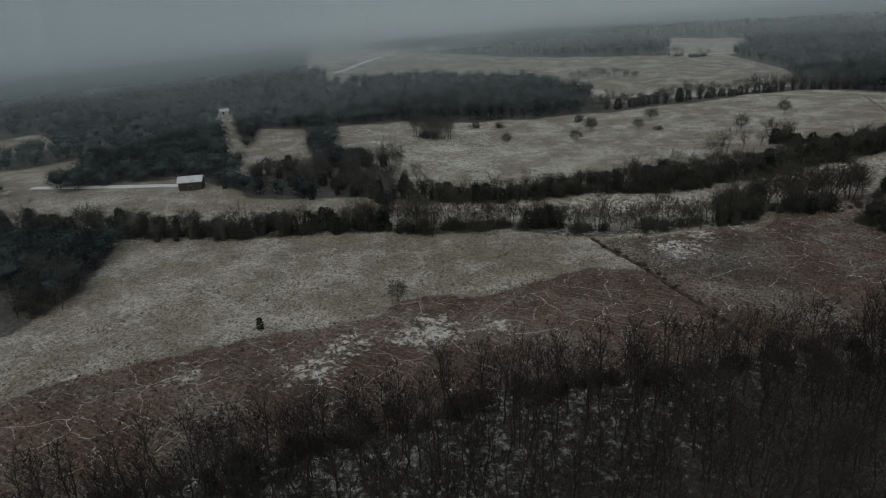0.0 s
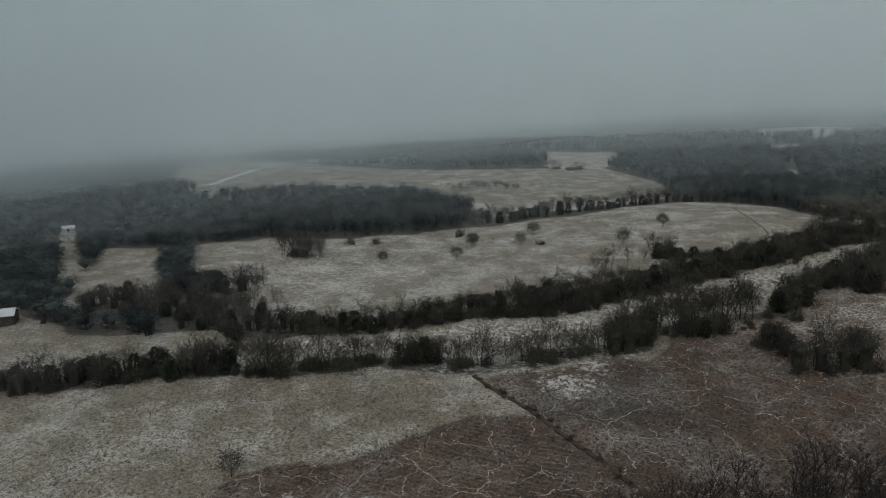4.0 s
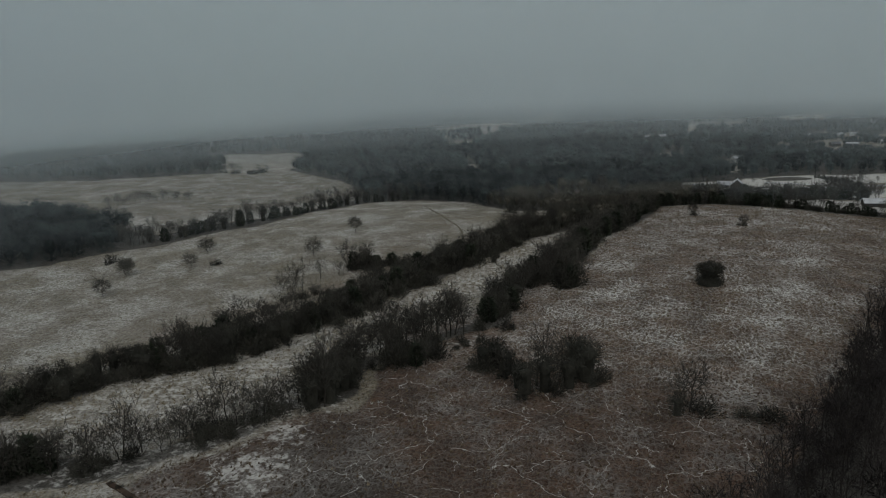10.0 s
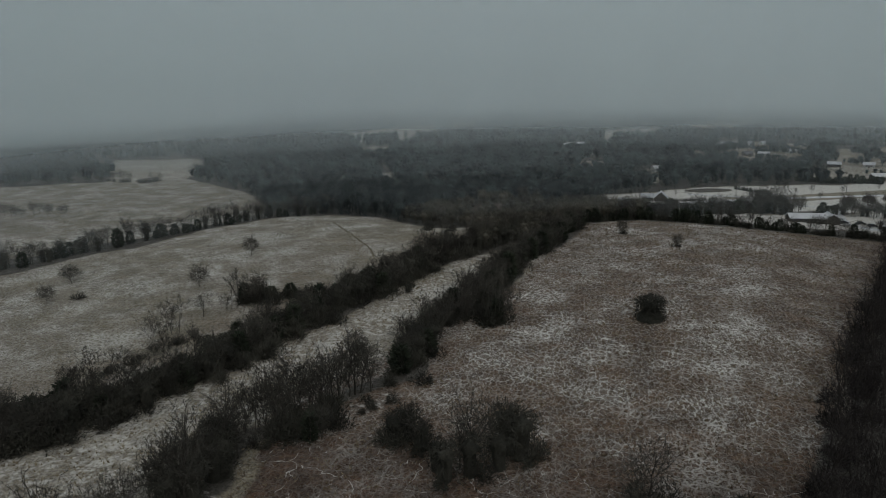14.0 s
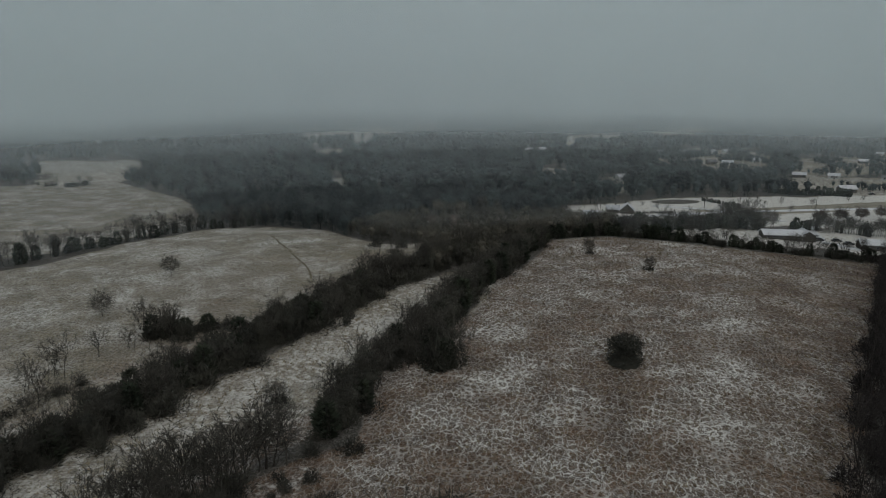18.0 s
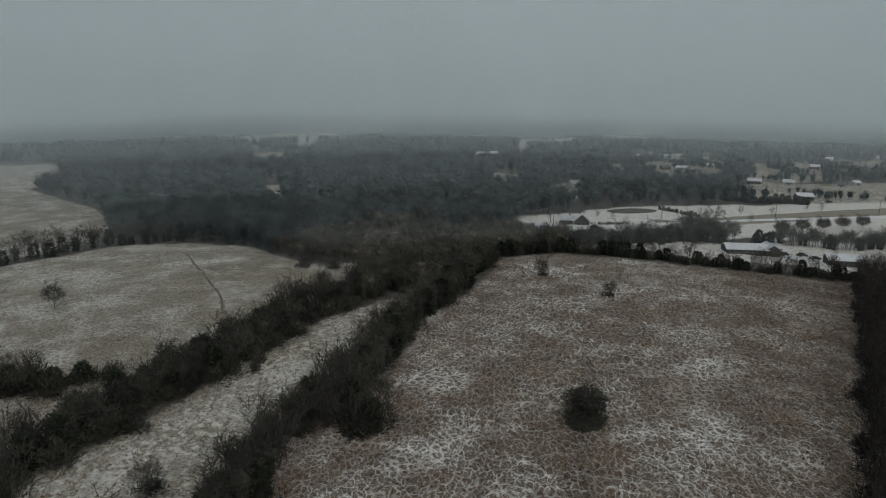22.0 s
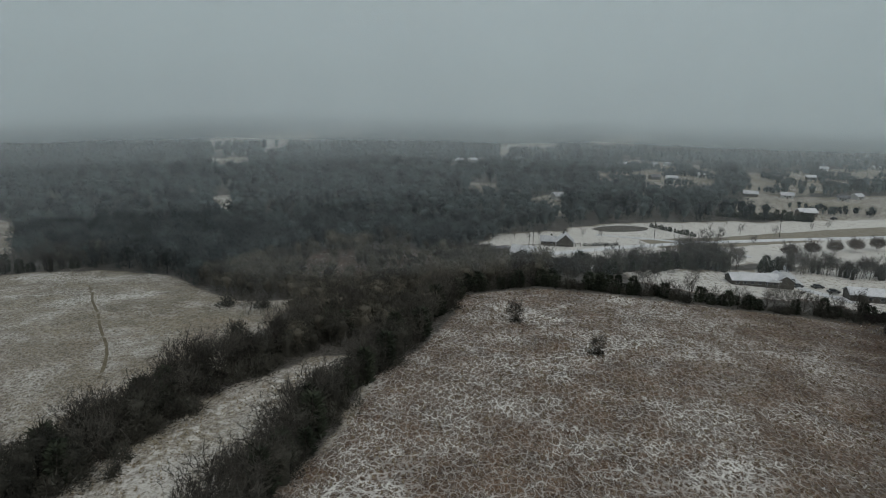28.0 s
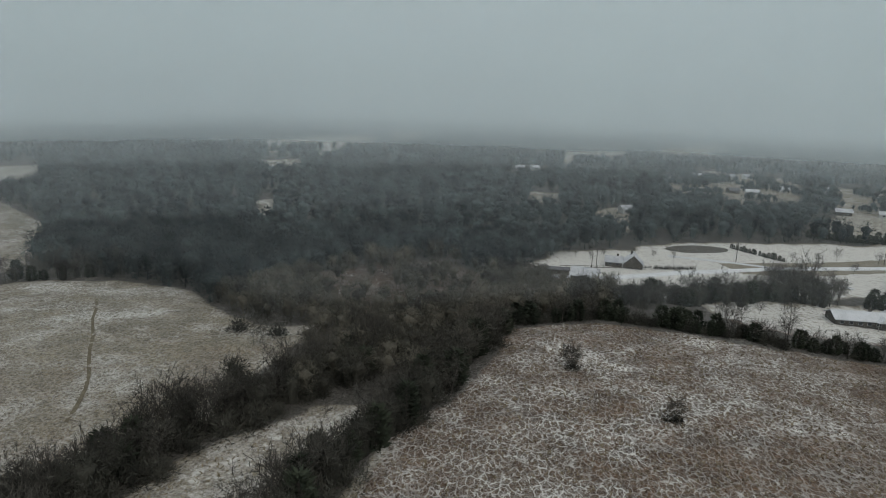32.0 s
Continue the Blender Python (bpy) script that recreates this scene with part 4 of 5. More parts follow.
# undergrowth along the edge of the woods
x, y, rng = scatter(-130, 190, -215, 262, 4.4, 22)
keep = ~open_ground(x, y) & (away(WOODSEDGE, x, y) < 7)
x, y = x[keep], y[keep]
s = rng.uniform(0.5, 1.0, len(x))
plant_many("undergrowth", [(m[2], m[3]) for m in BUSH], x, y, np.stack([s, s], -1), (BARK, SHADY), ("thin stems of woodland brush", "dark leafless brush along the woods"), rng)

# low scrub that fills the tree belts
rng = np.random.default_rng(23)
n = 14500
x, y = rng.uniform(-300, 220, n), rng.uniform(-150, 285, n)
keep = (away(BELT_SOUTH, x, y) < rng.normal(4.2, 1.4, n) * np.where((x > -126) & (x < -62) & (y < 52), 0.62, 1.0)) | (away(BELT_NORTH, x, y) < rng.normal(5.4, 1.4, n) * np.where(x < -106, 0.62, 1.0)) | (away(HEDGE_EAST, x, y) < 2.0)
keep |= away([(-24, 138), (-17, 154), (-13, 170)], x, y) < rng.normal(3.0, 1.0, n)
SHADE = [(-54, 68), (-50, 75), (-44, 76), (-38, 80), (-30, 93)]
keep |= away(SHADE, x, y) < 2.6
keep &= ~inside(FRONT, x, y) | (away(SHADE, x, y) < 2.6)
keep &= ~((away([(-57, 77), (-46.5, 87), (-35, 97)], x, y) < 3.5) & (away(SHADE, x, y) > 2.6) & (rng.random(n) < 0.75))
x, y = x[keep], y[keep]
s = rng.uniform(0.65, 1.25, len(x)) * np.where(away(SHADE, x, y) < 2.6, 0.6, 1.0) * np.where(x > 30, 0.55, np.where(away(BELT_NORTH, x, y) < 8, 1.0, 0.8))
plant_many("belt_scrub", [(m[2], m[3]) for m in BUSH], x, y, np.stack([s, s * rng.uniform(0.8, 1.1, len(x))], -1), (BARK, BRUSH), ("stems of the scrub under the tree belts", "dark leafless scrub filling the tree belts"), rng)

LIGHT = [(light_tree(100 + i, 200, 0.62),) for i in range(5)]
MIDDLE = [(canopy(105 + i, 5, 400, 1.0, 0.28, 0.08),) for i in range(7)]
h = rng2.uniform(9.5, 13.5, len(x2))
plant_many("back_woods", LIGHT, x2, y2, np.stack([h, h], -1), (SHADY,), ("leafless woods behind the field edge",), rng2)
HALFWAY = [(canopy(120 + i, 5, 90, 1.7, 0.24, 0.1),) for i in range(6)]
DISTANT = [(canopy(140 + i, 4, 15, 3.4, 0.2, 0.2),) for i in range(6)]
GROVE = [(-246, -16), (-232, -22), (-160, -4), (-140, 0), (-135, 25), (-202, 40), (-222, 16)]
ROW = [(-232, 205), (-200, 176), (-165, 232), (-128, 288), (-101, 300), (-85, 298), (-138, 316), (-172, 262), (-210, 218)]
THICKET = [(-62, 268), (-42, 322), (-28, 345), (2, 368), (24, 332), (60, 306), (60, 282), (24, 268), (12, 222), (-18, 214), (-26, 250)]
CAMERA_SIDE = WOODSEDGE + [(300, 256), (300, -300), (-79, -300)]


def woods(name, x, y, rng, models, lo, hi, label, mats):
    keep = ~open_ground(x, y) & ~inside(CAMERA_SIDE, x, y) & ~(inside(BETWEEN, x, y) & (y < np.where(x < -6, 244, 225)))
    keep &= ~inside(THICKET, x, y) & ~inside(GROVE, x, y) & ~inside(ROW, x, y)
    keep &= away(FRONT[19:25], x, y) > 9
    keep &= ~((x > 60) & (y > 250) & (y < 350))
    keep &= ~inside([(14, 318), (40, 290), (75, 284), (90, 300), (85, 316), (50, 310), (20, 334)], x, y)
    keep &= away(BELT_SOUTH, x, y) > 8
    x, y = x[keep], y[keep]
    h = rng.uniform(lo, hi, len(x)) * np.where((x < -150) & (y < 110), 0.74, 1.0)
    plant_many(name, models, x, y, np.stack([h * rng.uniform(0.85, 1.3, len(x)) * np.where((x < -150) & (y < 110), 1.45, 1.0), h], -1), mats, label, rng, True)


x, y, rng = scatter(-420, 260, -160, 470, 5.6, 31)
bear = np.degrees(np.arctan2(-x, y + 110))
close = (np.hypot(x, y - 60) < 340) & (bear < 92)
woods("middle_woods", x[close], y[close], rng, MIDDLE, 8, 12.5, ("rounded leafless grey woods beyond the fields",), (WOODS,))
x, y, rng = scatter(-1500, 1300, -200, 1750, 8.2, 32)
bear = np.degrees(np.arctan2(-x, y + 60))
dist = np.hypot(x, y - 60)
seen = (bear > -48) & (bear < 95) & (np.hypot(x - 100, y) < 1500)
half = seen & (dist >= 340) & (dist < 620)
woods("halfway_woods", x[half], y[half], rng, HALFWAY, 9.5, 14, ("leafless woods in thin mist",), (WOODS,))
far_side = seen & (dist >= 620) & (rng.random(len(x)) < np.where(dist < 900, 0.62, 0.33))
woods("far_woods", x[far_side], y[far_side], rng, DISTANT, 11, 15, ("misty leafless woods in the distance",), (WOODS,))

# small trees among the far houses and scrub on the rank field
for name, area, part_of, lo, hi, models in (("village_trees", VILLAGE, 0.42, 4, 8, HALFWAY), ("meadow_trees", MEADOW, 0.12, 4, 7, HALFWAY), ("strip_trees", STRIP_FIELDS, 0.25, 4, 8, HALFWAY), ("young_woods", THICKET, 1.0, 6, 10, MIDDLE)):
    x, y, rng = scatter(-70, 600, 210, 840, 4.6, 33)
    keep = inside(area, x, y)
    x, y = x[keep], y[keep]
    copse = np.array([noise.noise((a * 0.045, b * 0.03, 4.2)) for a, b in zip(x, y)])  # hedges and copses, open ground between
    keep = copse > np.quantile(copse, 1 - part_of) if part_of < 1 else copse > -9
    if models is MIDDLE:
        keep &= (~open_ground(x, y) | (inside(SCRUB, x, y) & (rng.random(len(x)) < 0.22))) & ~inside(PARK, x, y)
    x, y = x[keep], y[keep]
    h = rng.uniform(lo, hi, len(x))
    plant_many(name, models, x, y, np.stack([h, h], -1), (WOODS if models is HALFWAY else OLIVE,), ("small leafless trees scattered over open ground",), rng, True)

# dry grass tufts on the fields that the flight passes over
rng = np.random.default_rng(41)
n = 70000
x, y = rng.uniform(-140, 160, n), rng.uniform(-140, 275, n)
keep = (inside(FRONT, x, y) | inside(LANE, x, y)) 
x, y = x[keep], y[keep]
n, z = len(x), ground(x, y)
rusty = inside(BROWN, x, y)
tone = np.clip(np.where(rusty, rng.normal(0.16, 0.07, n) + 0.14 * np.clip((y - 40) / 60, 0, 1), rng.normal(0.48, 0.1, n)), 0, 1)
tone = np.where(rng.random(n) < np.where(rusty & (y < 60), 0.01, 0.06), rng.uniform(0.7, 0.95, n), tone)
vs = []
for j in range(3):
    a, w, h = rng.uniform(0, 6.28, n), rng.uniform(0.08, 0.22, n), rng.uniform(0.2, 0.55, n)
    tip = rng.normal(0, 0.32, (n, 2))
    vs.append(np.stack([np.stack([x - w * np.cos(a), y - w * np.sin(a), z - 0.05], -1), np.stack([x + w * np.cos(a), y + w * np.sin(a), z - 0.05], -1),
                        np.stack([x + tip[:, 0], y + tip[:, 1], z + h], -1)], 1))
vs = np.concatenate(vs).reshape(-1, 3)
tagged(new("dry_grass", tri_mesh("dry_grass", vs, np.arange(len(vs)).reshape(-1, 3), DRYGRASS, np.tile(np.repeat(tone, 3), 3))),
       "tussocks of dry rust and straw grass touched by frost", "grass", kind="stuff")


# ---- roads, ditch and tracks ----
def strip(name, line, width, mat, label, category, lift=0.06):
    """A band along a line, lying on the ground."""
    pts = []
    for (ax, ay), (bx, by) in zip(line, line[1:]):
        n = max(2, int(math.hypot(bx - ax, by - ay) / 4))
        pts += [(ax + (bx - ax) * i / n, ay + (by - ay) * i / n) for i in range(n)]
    pts.append(line[-1])
    v, f = [], []
    for i, (x, y) in enumerate(pts):
        a, b = pts[max(i - 1, 0)], pts[min(i + 1, len(pts) - 1)]
        d = math.hypot(b[0] - a[0], b[1] - a[1])
        sx, sy = -(b[1] - a[1]) / d, (b[0] - a[0]) / d
        w = width * (0.5 + 0.12 * noise.noise((x * 0.3, y * 0.3, 1)))
        for k, up in ((-1.15, -0.4), (-1, lift), (1, lift), (1.15, -0.4)):
            px, py = x + sx * w * k, y + sy * w * k
            v.append((px, py, float(ground(px, py)) + up + 0.1))
    for i in range(len(pts) - 1):
        for j in range(3):
            q = 4 * i + j
            f.append((q, q + 1, q + 5, q + 4))
    return tagged(new(name, mesh_of(name, v, f, [mat])), label, category, kind="structure")


RUT = grained("rutted_turf", (0.09, 0.077, 0.052), (0.18, 0.155, 0.107), 0.5)
strip("road_park", [(26, 334), (66, 343), (99, 363), (142, 382), (196, 396), (250, 408), (330, 425)], 5, ROAD, "snow-covered lane across the park", "road", 0.12)
strip("road_fork", [(100, 395), (112, 392), (127, 388), (142, 382), (149, 363), (160, 355)], 3, ROAD, "narrow snow-covered drive", "road", 0.18)
strip("turf_band", [(121, 377), (161, 387), (218, 409), (266, 426), (330, 445)], 19, TRACK, "pale mown turf between snowy lanes", "grass", 0.03)
strip("drive", [(171, 348), (162, 334), (158, 319), (153, 303), (157, 295), (164, 286)], 5, ROAD, "snowy gravel drive beside the long house", "road", 0.12)
strip("road_barn", [(-300, -78), (-276, -58), (-255, -40), (-244, -31)], 3.5, ROAD, "snowy farm track to the barn", "road", 0.12)
strip("road_far", [(-505, 225), (-520, 250), (-542, 282), (-570, 330), (-596, 374), (-640, 400)], 6, ROAD, "snowy road over the far pasture", "road", 0.15)
strip("ditch", [(-83, 17), (-72, 12), (-61, 8), (-50, 2), (-38, -4), (-24, -12)], 1.0, SOIL, "dark overgrown ditch between brown fields", "ditch", 0.1)
strip("field_track", [(-91, 276), (-86, 267), (-82, 258), (-78, 251), (-74.5, 245), (-70.5, 236.5), (-67, 230), (-63, 223), (-60, 216.5), (-57.5, 209), (-56, 203)], 0.7, RUT, "worn vehicle track through the pasture", "track", 0.0)
random.seed(8)
along([(-83, 17), (-61, 8), (-38, -4), (-24, -12)], 3.2, 0.6, ("bush",), (0.16, 0.3), "scrub in the ditch")


def blob(name, cx, cy, rx, ry, mat, label, category, turn=0.0, lift=0.15):
    """A low rounded patch on the ground."""
    v, f = [(cx, cy, float(ground(cx, cy)) + lift + 0.1)], []
    n = 28
    for r in (0.7, 1.0):
        for i in range(n):
            a = 2 * math.pi * i / n
            q = r * (1 + 0.16 * noise.noise((math.cos(a) * 1.5, math.sin(a) * 1.5, cx)))
            u, w = rx * q * math.cos(a), ry * q * math.sin(a)
            px, py = cx + u * math.cos(turn) - w * math.sin(turn), cy + u * math.sin(turn) + w * math.cos(turn)
            v.append((px, py, float(ground(px, py)) + (lift if r < 1 else -0.1)))
    for i in range(n):
        j = (i + 1) % n
        f += [(0, 1 + i, 1 + j), (1 + i, 1 + n + i, 1 + n + j, 1 + j)]
    return tagged(new(name, mesh_of(name, v, f, [mat], smooth=True)), label, category, kind="structure")


WATER = grained("pond_reeds", (0.045, 0.045, 0.04), (0.10, 0.09, 0.075), 0.3)
blob("pond", 118, 414, 19, 9, WATER, "dark reedy pond hollow in the snowy park", "pond", 0.35)
blob("turf_field", 285, 515, 36, 16, TRACK, "pale field with little snow", "field", 0.35, 0.1)


# ---- buildings and vehicles ----
def box(x0, x1, y0, y1, z0, z1, bevel=0.0):
    bm = bmesh.new()
    c = [bm.verts.new(p) for p in ((x0, y0, z0), (x1, y0, z0), (x1, y1, z0), (x0, y1, z0), (x0, y0, z1), (x1, y0, z1), (x1, y1, z1), (x0, y1, z1))]
    for q in ((3, 2, 1, 0), (4, 5, 6, 7), (0, 1, 5, 4), (1, 2, 6, 5), (2, 3, 7, 6), (3, 0, 4, 7)):
        bm.faces.new([c[i] for i in q])
    if bevel:
        bmesh.ops.bevel(bm, geom=bm.edges[:], offset=bevel, segments=1, affect="EDGES")
    return bm


def prism(profile, x0, x1):
    """A profile in y and z drawn out along x."""
    bm = bmesh.new()
    a = [bm.verts.new((x0, y, z)) for y, z in profile]
    b = [bm.verts.new((x1, y, z)) for y, z in profile]
    n = len(profile)
    bm.faces.new(a[::-1])
    bm.faces.new(b)
    for i in range(n):
        bm.faces.new((a[i], a[(i + 1) % n], b[(i + 1) % n], b[i]))
    return bm


def house(name, x, y, turn, long, wide, high, rise, wall, roof, label, category, windows=3, door=True, chimney=False, group="", porch=False):
    ob = new(name)
    ob.location, ob.rotation_euler = (x, y, float(ground(x, y)) - 0.05), (0, 0, radians(turn))
    h, w, e = long / 2, wide / 2, 0.5
    part("wall", prism([(-w, -0.6), (w, -0.6), (w, high), (0, high + rise), (-w, high)], -h, h), wall, ob)
    t, s = 0.22, rise / w
    for side in (-1, 1):
        part("roof", prism([(0, high + rise + 0.02), (0, high + rise + t + 0.02), (side * (w + e), high - s * e + t + 0.02), (side * (w + e), high - s * e + 0.02)][::side], -h - e, h + e), roof, ob,
             "roof slope under thin snow" if roof == SNOWROOF else "dark roof slope")
    for i in range(windows):
        u = -h + long * (i + 0.7) / (windows + 0.4)
        for side in (-1, 1):
            y0, y1 = sorted((side * (w + 0.01), side * (w + 0.06)))
            fr = part("window", box(u - 0.65, u + 0.65, y0, y1, 0.95, 2.15), FRAME, ob, "white window frame")
            y0, y1 = sorted((side * (w + 0.065), side * (w + 0.08)))
            part("pane", box(u - 0.55, u + 0.55, y0, y1, 1.05, 2.05), GLASS, fr)
    if door:
        part("door", box(h + 0.01, h + 0.07, -0.5, 0.5, 0, 2.05), DARK, ob, "dark door")
        part("door", box(-0.5, 0.5, -w - 0.07, -w - 0.01, 0, 2.05), DARK, ob, "dark door")
    if chimney:
        part("chimney", box(h * 0.3, h * 0.3 + 0.8, 0.3, 1.1, high, high + rise + 1.0, 0.04), DARK, ob, "dark brick chimney")
    if porch:
        part("porch_roof", gable(h * 0.35, h * 0.9, -w - 2.0, 0, high, rise * 0.75), roof, ob, "small gable over the entrance")
        for u in (h * 0.38, h * 0.87):
            part("porch_post", box(u - 0.09, u + 0.09, -w - 1.8, -w - 1.62, -0.3, high), FRAME, ob, "white porch post")
        part("gable_wall", gable(h * 0.4, h * 0.85, -w - 1.6, -0.5, high - 0.12, rise * 0.62), DARK, ob, "dark gable front")
    return tagged(ob, label, category, group)


def gable(x0, x1, y0, y1, z, rise):
    """A gable whose ridge runs along y."""
    bm = bmesh.new()
    m = (x0 + x1) / 2
    a = [bm.verts.new(p) for p in ((x0, y0, z), (x1, y0, z), (m, y0, z + rise))]
    b = [bm.verts.new(p) for p in ((x0, y1, z), (x1, y1, z), (m, y1, z + rise))]
    bm.faces.new(a)
    bm.faces.new(b[::-1])
    for i in range(3):
        j = (i + 1) % 3
        bm.faces.new((a[j], a[i], b[i], b[j]))
    return bm


def car(x, y, turn, paint, label, high=1.5):
    ob = new("car")
    ob.location, ob.rotation_euler = (x, y, float(ground(x, y)) + 0.12), (0, 0, radians(turn))
    side = [(-2.2, 0.35), (2.2, 0.35), (2.25, 0.75), (1.2, 0.95), (-2.15, 0.98), (-2.25, 0.7)]
    cab = [(-1.6, 0.95), (1.1, 0.95), (0.5, high), (-1.2, high)]
    for nm, prof, w, mat in (("body", side, 0.88, paint), ("window", cab, 0.78, GLASS)):
        bm = prism(prof, -w, w)
        bmesh.ops.rotate(bm, verts=bm.verts, matrix=Matrix.Rotation(radians(-90), 3, "Z"))
        part(nm, bm, mat, ob, "dark car glass" if nm == "window" else "")
    bm = box(-1.15, 0.45, -0.72, 0.72, high - 0.02, high + 0.05, 0.02)
    part("car_roof", bm, paint, ob)
    for u in (-1.35, 1.4):
        for v in (-0.86, 0.86):
            bm = bmesh.new()
            bmesh.ops.create_cone(bm, cap_ends=True, segments=14, radius1=0.34, radius2=0.34, depth=0.22, matrix=Matrix.Translation((u, v, 0.34)) @ Matrix.Rotation(radians(90), 4, "X"))
            part("wheel", bm, TYRE, ob, "black tyre")
    return tagged(ob, label, "car", "parked cars by the long house")


TYRE = grained("tyre_rubber", (0.015, 0.015, 0.015), (0.03, 0.03, 0.03), 3.0)
PAINT_DARK = grained("dark_car_paint", (0.02, 0.022, 0.025), (0.04, 0.042, 0.045), 1.0, rough=0.35)
PAINT_PALE = grained("pale_car_paint", (0.4, 0.41, 0.42), (0.5, 0.5, 0.51), 1.0, rough=0.35)

house("long_house", 136, 305, -4, 17, 8, 2.4, 1.7, DARK, SNOWROOF, "long single-storey house with a snow-covered roof and dark walls", "house", 6, True, True, porch=True)
house("house_wing", 146.5, 304.5, 84, 9, 6.5, 2.8, 2.0, DARK, SNOWROOF, "gabled front wing of the long snowy house", "house", 2)
house("outbuilding", 170, 290, -12, 13, 7, 2.8, 1.7, DARK, SNOWROOF, "low dark outbuilding with patchy snow on its roof", "shed", 3)
house("farmhouse", 79, 367, 80, 8, 7.4, 2.1, 3.3, DARK, SNOWROOF, "steep-gabled dark farmhouse with snow on its roof", "house", 2, True, True)
house("farmhouse_wing", 71.5, 367.5, -10, 6.5, 5, 2.2, 1.7, DARK, SNOWROOF, "low dark wing beside the steep-gabled farmhouse", "house", 2, True, True)
house("white_roofed_shed", 55.5, 335, -18, 9, 7, 2.6, 2.2, DARK, SNOWROOF, "square shed with a snow-white roof beside the lane", "shed", 2)
house("low_shed", 47, 346, -5, 8, 3.5, 1.9, 0.5, DARK, DARKROOF, "long low dark shed beside vine rows", "shed", 0)
house("barn", -241, -34, 56, 9, 7, 3.6, 1.5, DARK, SNOWROOF, "dark barn with a snow-covered roof at the end of a track", "barn", 1)
house("cabin", -396, 60, 60, 6, 4, 2.4, 1.2, WALLS, SNOWROOF, "pale cabin at the head of a woodland clearing", "cabin", 1)
house("far_farmhouse", -540, 380, 25, 12, 8, 3.2, 2.6, WALLS, SNOWROOF, "pale farmhouse on the far snowy pasture", "house", 3, True, True)
house("park_lodge", 247, 470, 5, 11, 6, 2.8, 2.0, DARK, SNOWROOF, "snow-roofed lodge beyond the park", "house", 3)
house("woodland_cottage", 104, 512, 20, 7, 6, 2.8, 2.0, WALLS, SNOWROOF, "snow-roofed cottage in a woodland glade", "house", 2)
random.seed(11)
for x, y in ((192, 749), (204, 762), (217, 755), (232, 768), (250, 764), (267, 770), (262, 673), (212, 645), (182, 735), (240, 752), (225, 640), (287, 640), (330, 668), (365, 677), (401, 685), (430, 770),
             (499, 790), (251, 552), (276, 548), (313, 541), (330, 552), (380, 560), (66, 756), (52, 752), (-130, 872), (-108, 880), (128, 902), (150, 905), (360, 775), (300, 690), (-185, 1095), (-150, 1080)):
    house("village_house", x, y, random.uniform(-40, 40), random.uniform(7, 9.5), random.uniform(5, 6.5), 2.5, 1.6, random.choice((WALLS, DARK, WALLS)), random.choice((SNOWROOF, DARKROOF)),
          "small village house among bare trees and thin snow", "house", 2, True, False, "houses of the far village")
for x, y, t, m, text in ((151.5, 309.5, 80, PAINT_PALE, "pale car parked beside the long house"), (152.5, 303.5, 15, PAINT_DARK, "dark car parked in front of the long house"),
                         (160.5, 304, 5, PAINT_DARK, "dark car parked on snowy grass"), (163, 298, 0, PAINT_DARK, "dark car parked near the outbuilding"), (155, 311.5, 60, PAINT_PALE, "pale car parked by the drive"),
                         (258, 459, 20, PAINT_DARK, "dark car parked by the lodge")):
    car(x, y, t, m, text)


def fence(line, step, high, label):
    ob = new("fence")
    (ax, ay), (bx, by) = line
    d = math.hypot(bx - ax, by - ay)
    ob.location, ob.rotation_euler = (ax, ay, float(ground((ax + bx) / 2, (ay + by) / 2))), (0, 0, math.atan2(by - ay, bx - ax))
    n = int(d / step)
    for i in range(n + 1):
        part("post", box(i * step - 0.09, i * step + 0.09, -0.09, 0.09, -0.8, high, 0.02), DARK, ob)
    for z in (high * 0.45, high * 0.85):
        part("rail", box(0, n * step, -0.045, 0.045, z - 0.1, z + 0.1), DARK, ob)
    return tagged(ob, label, "fence")


fence([(49, 356), (88, 364.5)], 2.5, 1.4, "dark wooden fence below the farmhouse")
for k in range(4):
    fence([(30, 350 + 2.5 * k), (44, 348.5 + 2.5 * k)], 1.75, 1.5, "row of vine posts in the snow")


def utility_pole(x, y, turn):
    ob = new("utility_pole")
    ob.location, ob.rotation_euler = (x, y, float(ground(x, y))), (0, 0, radians(turn))
    bm = bmesh.new()
    bmesh.ops.create_cone(bm, cap_ends=True, segments=8, radius1=0.16, radius2=0.11, depth=9.5, matrix=Matrix.Translation((0, 0, 4.2)))
    part("pole", bm, BARK, ob)
    part("crossarm", box(-1.1, 1.1, -0.07, 0.07, 8.2, 8.36, 0.02), BARK, ob)
    return tagged(ob, "weathered wooden utility pole with a crossarm", "utility pole", "utility poles")


for x, y in ((62, 352), (58, 338), (128, 391), (196, 402), (265, 418)):
    utility_pole(x, y, 30)

# trees round the houses and in the park
random.seed(9)
for x, y in ((177, 356), (191, 363), (204, 367), (217, 372), (230, 376)):
    set_tree("orchard", x, y, 0.82, "row of rounded trees", 1.0)
for x, y in ((151, 327), (155, 326), (153, 329)):
    set_tree("ever", x, y, 0.85, "evergreens behind the long house")
for x, y, s in ((105, 304, 0.45), (112, 298, 0.5), (116, 312, 0.5), (90, 289, 0.6), (95, 291, 0.6), (87, 286, 0.55)):
    set_tree("bare", x, y, s, "young trees in the yard")
for x, y in ((155, 399), (166, 400), (178, 407), (194, 403), (226, 426), (236, 428), (64, 378), (70, 384), (84, 390), (92, 388), (58, 380), (100, 386), (160, 372), (172, 380)):
    set_tree("bare", x, y, random.uniform(0.32, 0.5), "saplings in the park")
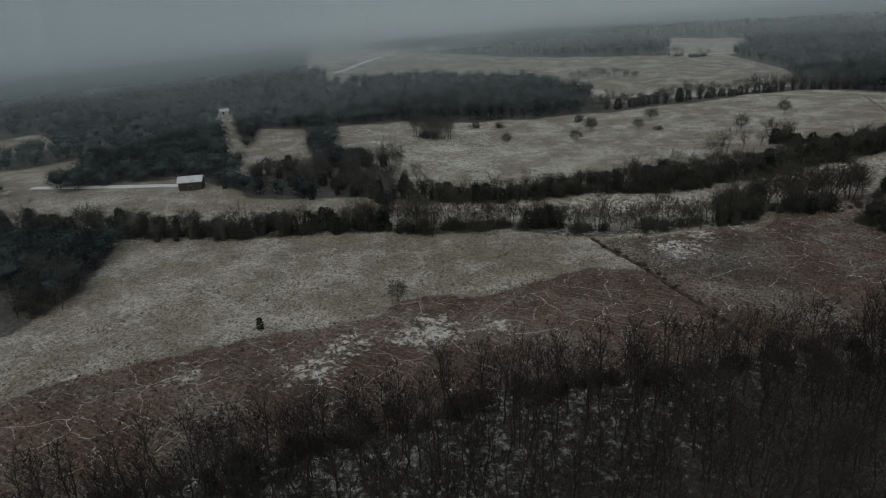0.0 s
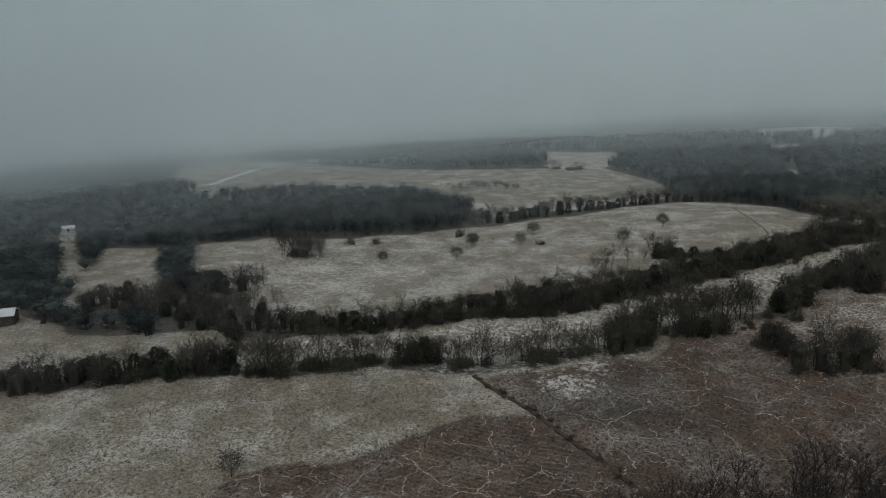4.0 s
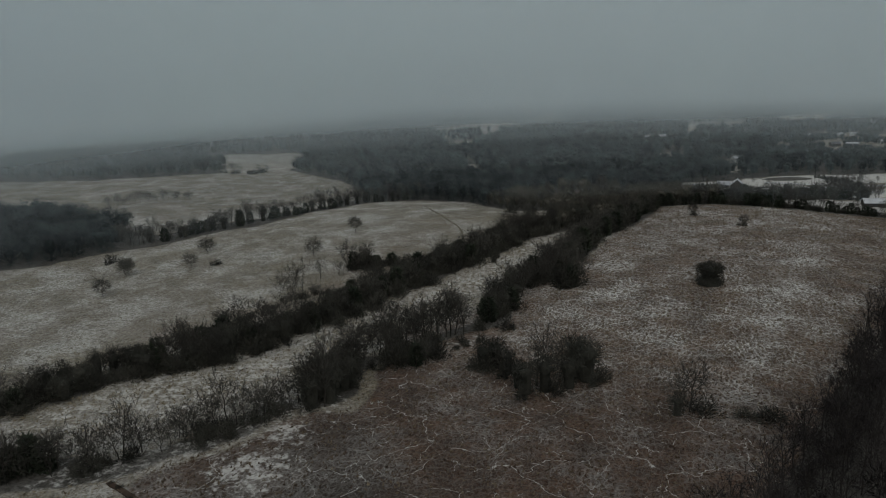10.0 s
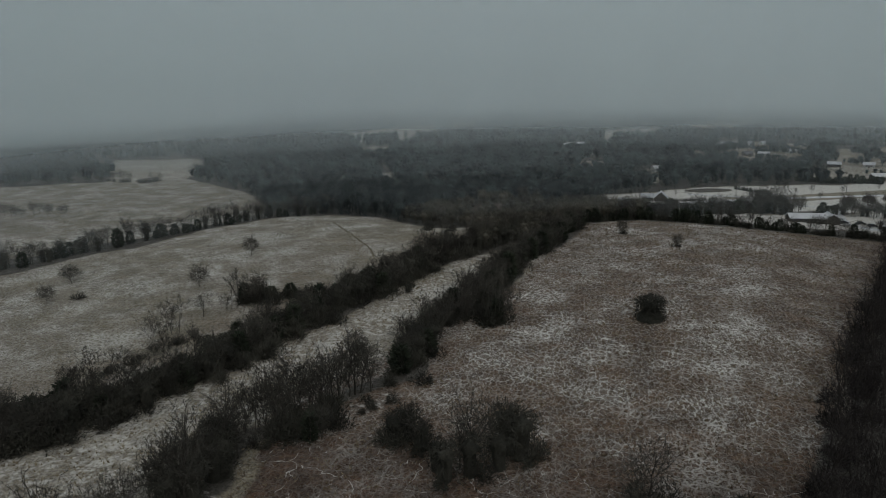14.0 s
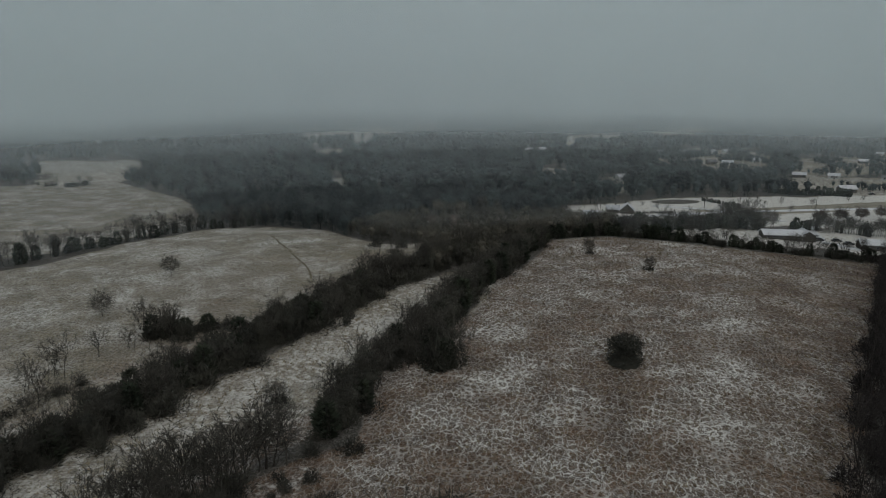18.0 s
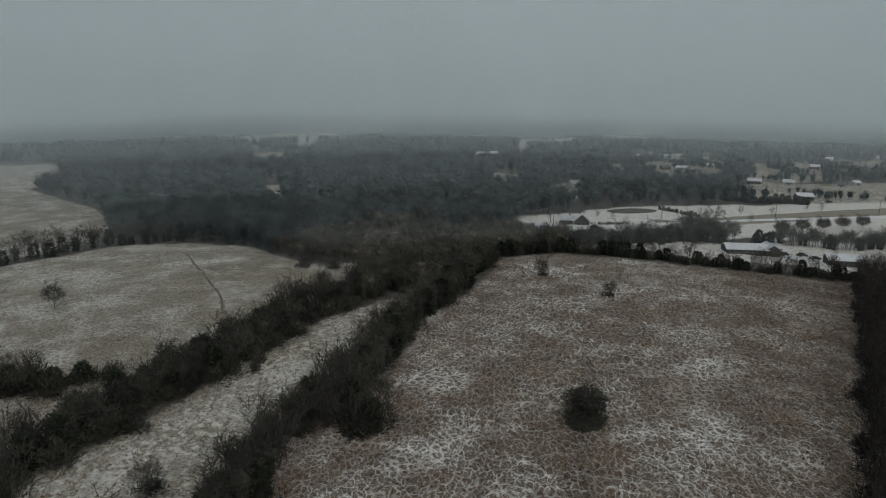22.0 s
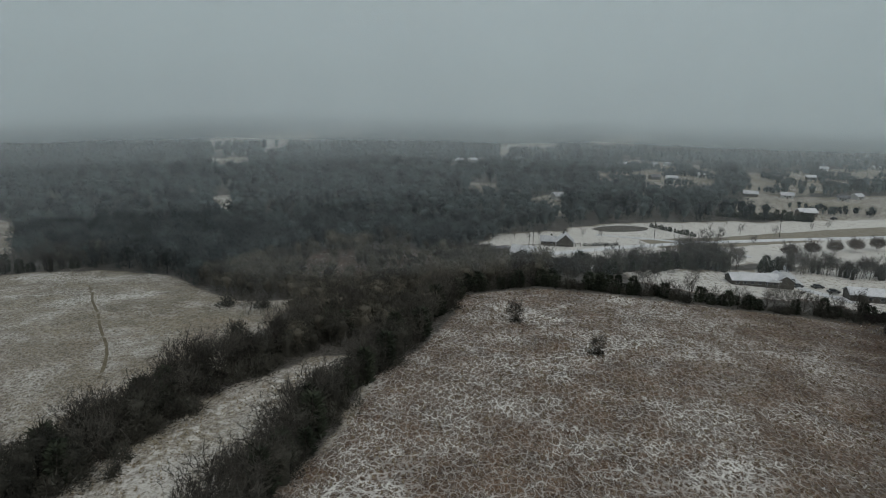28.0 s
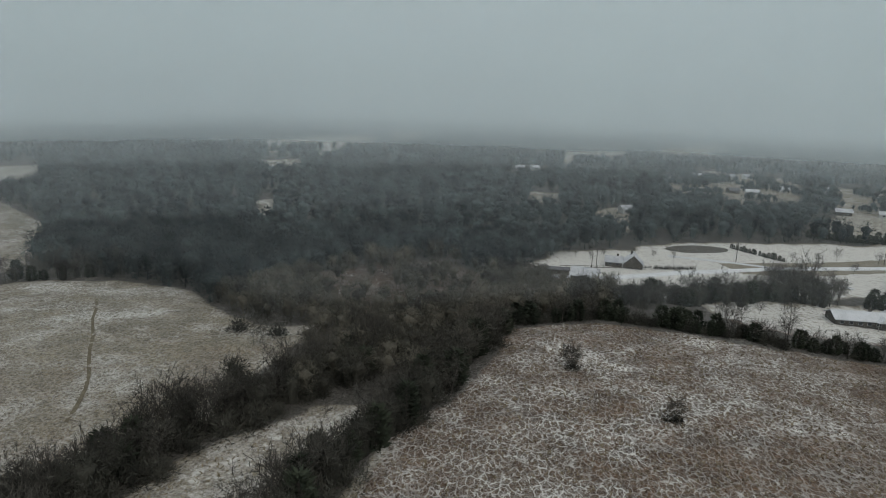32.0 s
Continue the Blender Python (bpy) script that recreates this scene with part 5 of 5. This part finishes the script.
for i in range(17):
    set_tree("ever", 136 + i * 0.9 + random.uniform(-0.4, 0.4), 421 - i * 1.45 + random.uniform(-0.4, 0.4), random.uniform(0.28, 0.42), "row of small evergreens by the pond")
for i in range(9):
    set_tree("bush", 88 + i * 1.9, 366 + i * 0.5, random.uniform(0.3, 0.42), "clipped hedge by the farmhouse")
along([(62, 302), (84, 308), (99, 318), (114, 325), (136, 330)], 0.9, 2.6, ("ever", "ever", "lump", "lump", "multi", "fan"), (0.65, 0.98), "evergreen belt behind the yard")
along([(134, 328), (146, 335)], 2.0, 2.0, ("multi", "bare"), (0.7, 0.95), "evergreen belt behind the yard")
along([(160, 331), (172, 328), (190, 322), (225, 330)], 0.85, 2.0, ("bare", "fan", "bare", "lump"), (0.6, 0.85), "line of bare trees east of the drive")
along([(190, 463), (205, 454), (226, 453), (240, 450)], 1.3, 1.2, ("ever",), (0.5, 0.75), "row of evergreens at the end of the park")
along([(117, 329), (126, 332), (135, 336)], 1.3, 1.5, ("bare", "fan", "multi"), (0.95, 1.2), "tall trees behind the yard")
along([(-287, 282), (-268, 300), (-250, 312)], 3.0, 2.0, ("bare", "multi"), (0.55, 0.75), "trees in the far pasture")
along([(-222, 198), (-200, 190), (-168, 242), (-128, 298), (-100, 308)], 1.7, 1.5, ("bare", "fan", "ever", "lump", "bare"), (0.65, 0.95), "tree row above the pasture")
along([(-236, -6), (-212, 2), (-186, 8), (-160, 8)], 0.85, 7.0, ("lump", "lump", "fan", "multi", "bare", "ever"), (0.62, 0.95), "grove west of the lane")
along([(-226, 20), (-205, 34), (-200, 44)], 2.0, 3.0, ("fan", "multi", "lump"), (0.65, 0.9), "grove west of the lane")
along([(-184, -118), (-172, -102), (-158, -118)], 1.6, 4.0, ("bare", "multi", "bush"), (0.6, 0.9), "copse at the field corner")
along([(24, 308), (42, 298), (72, 298)], 0.8, 5.5, ("bush", "fan", "multi", "bare"), (0.5, 0.85), "scrub below the park")
set_tree("round", -127, -14, 1.3, "trees at the lane mouth", 1.1, "large rounded leafless tree at the mouth of the lane")
along([(-130, -12), (-122, -13)], 2.0, 1.0, ("multi", "bush"), (0.7, 0.9), "trees at the lane mouth")
along([(-300, 436), (-280, 430), (-260, 438)], 3.0, 1.5, ("bush", "bare"), (0.5, 0.7), "thin hedge over the far pasture")
along([(-270, 424), (-262, 436)], 3.0, 1.0, ("bush",), (0.5, 0.7), "thin hedge over the far pasture")
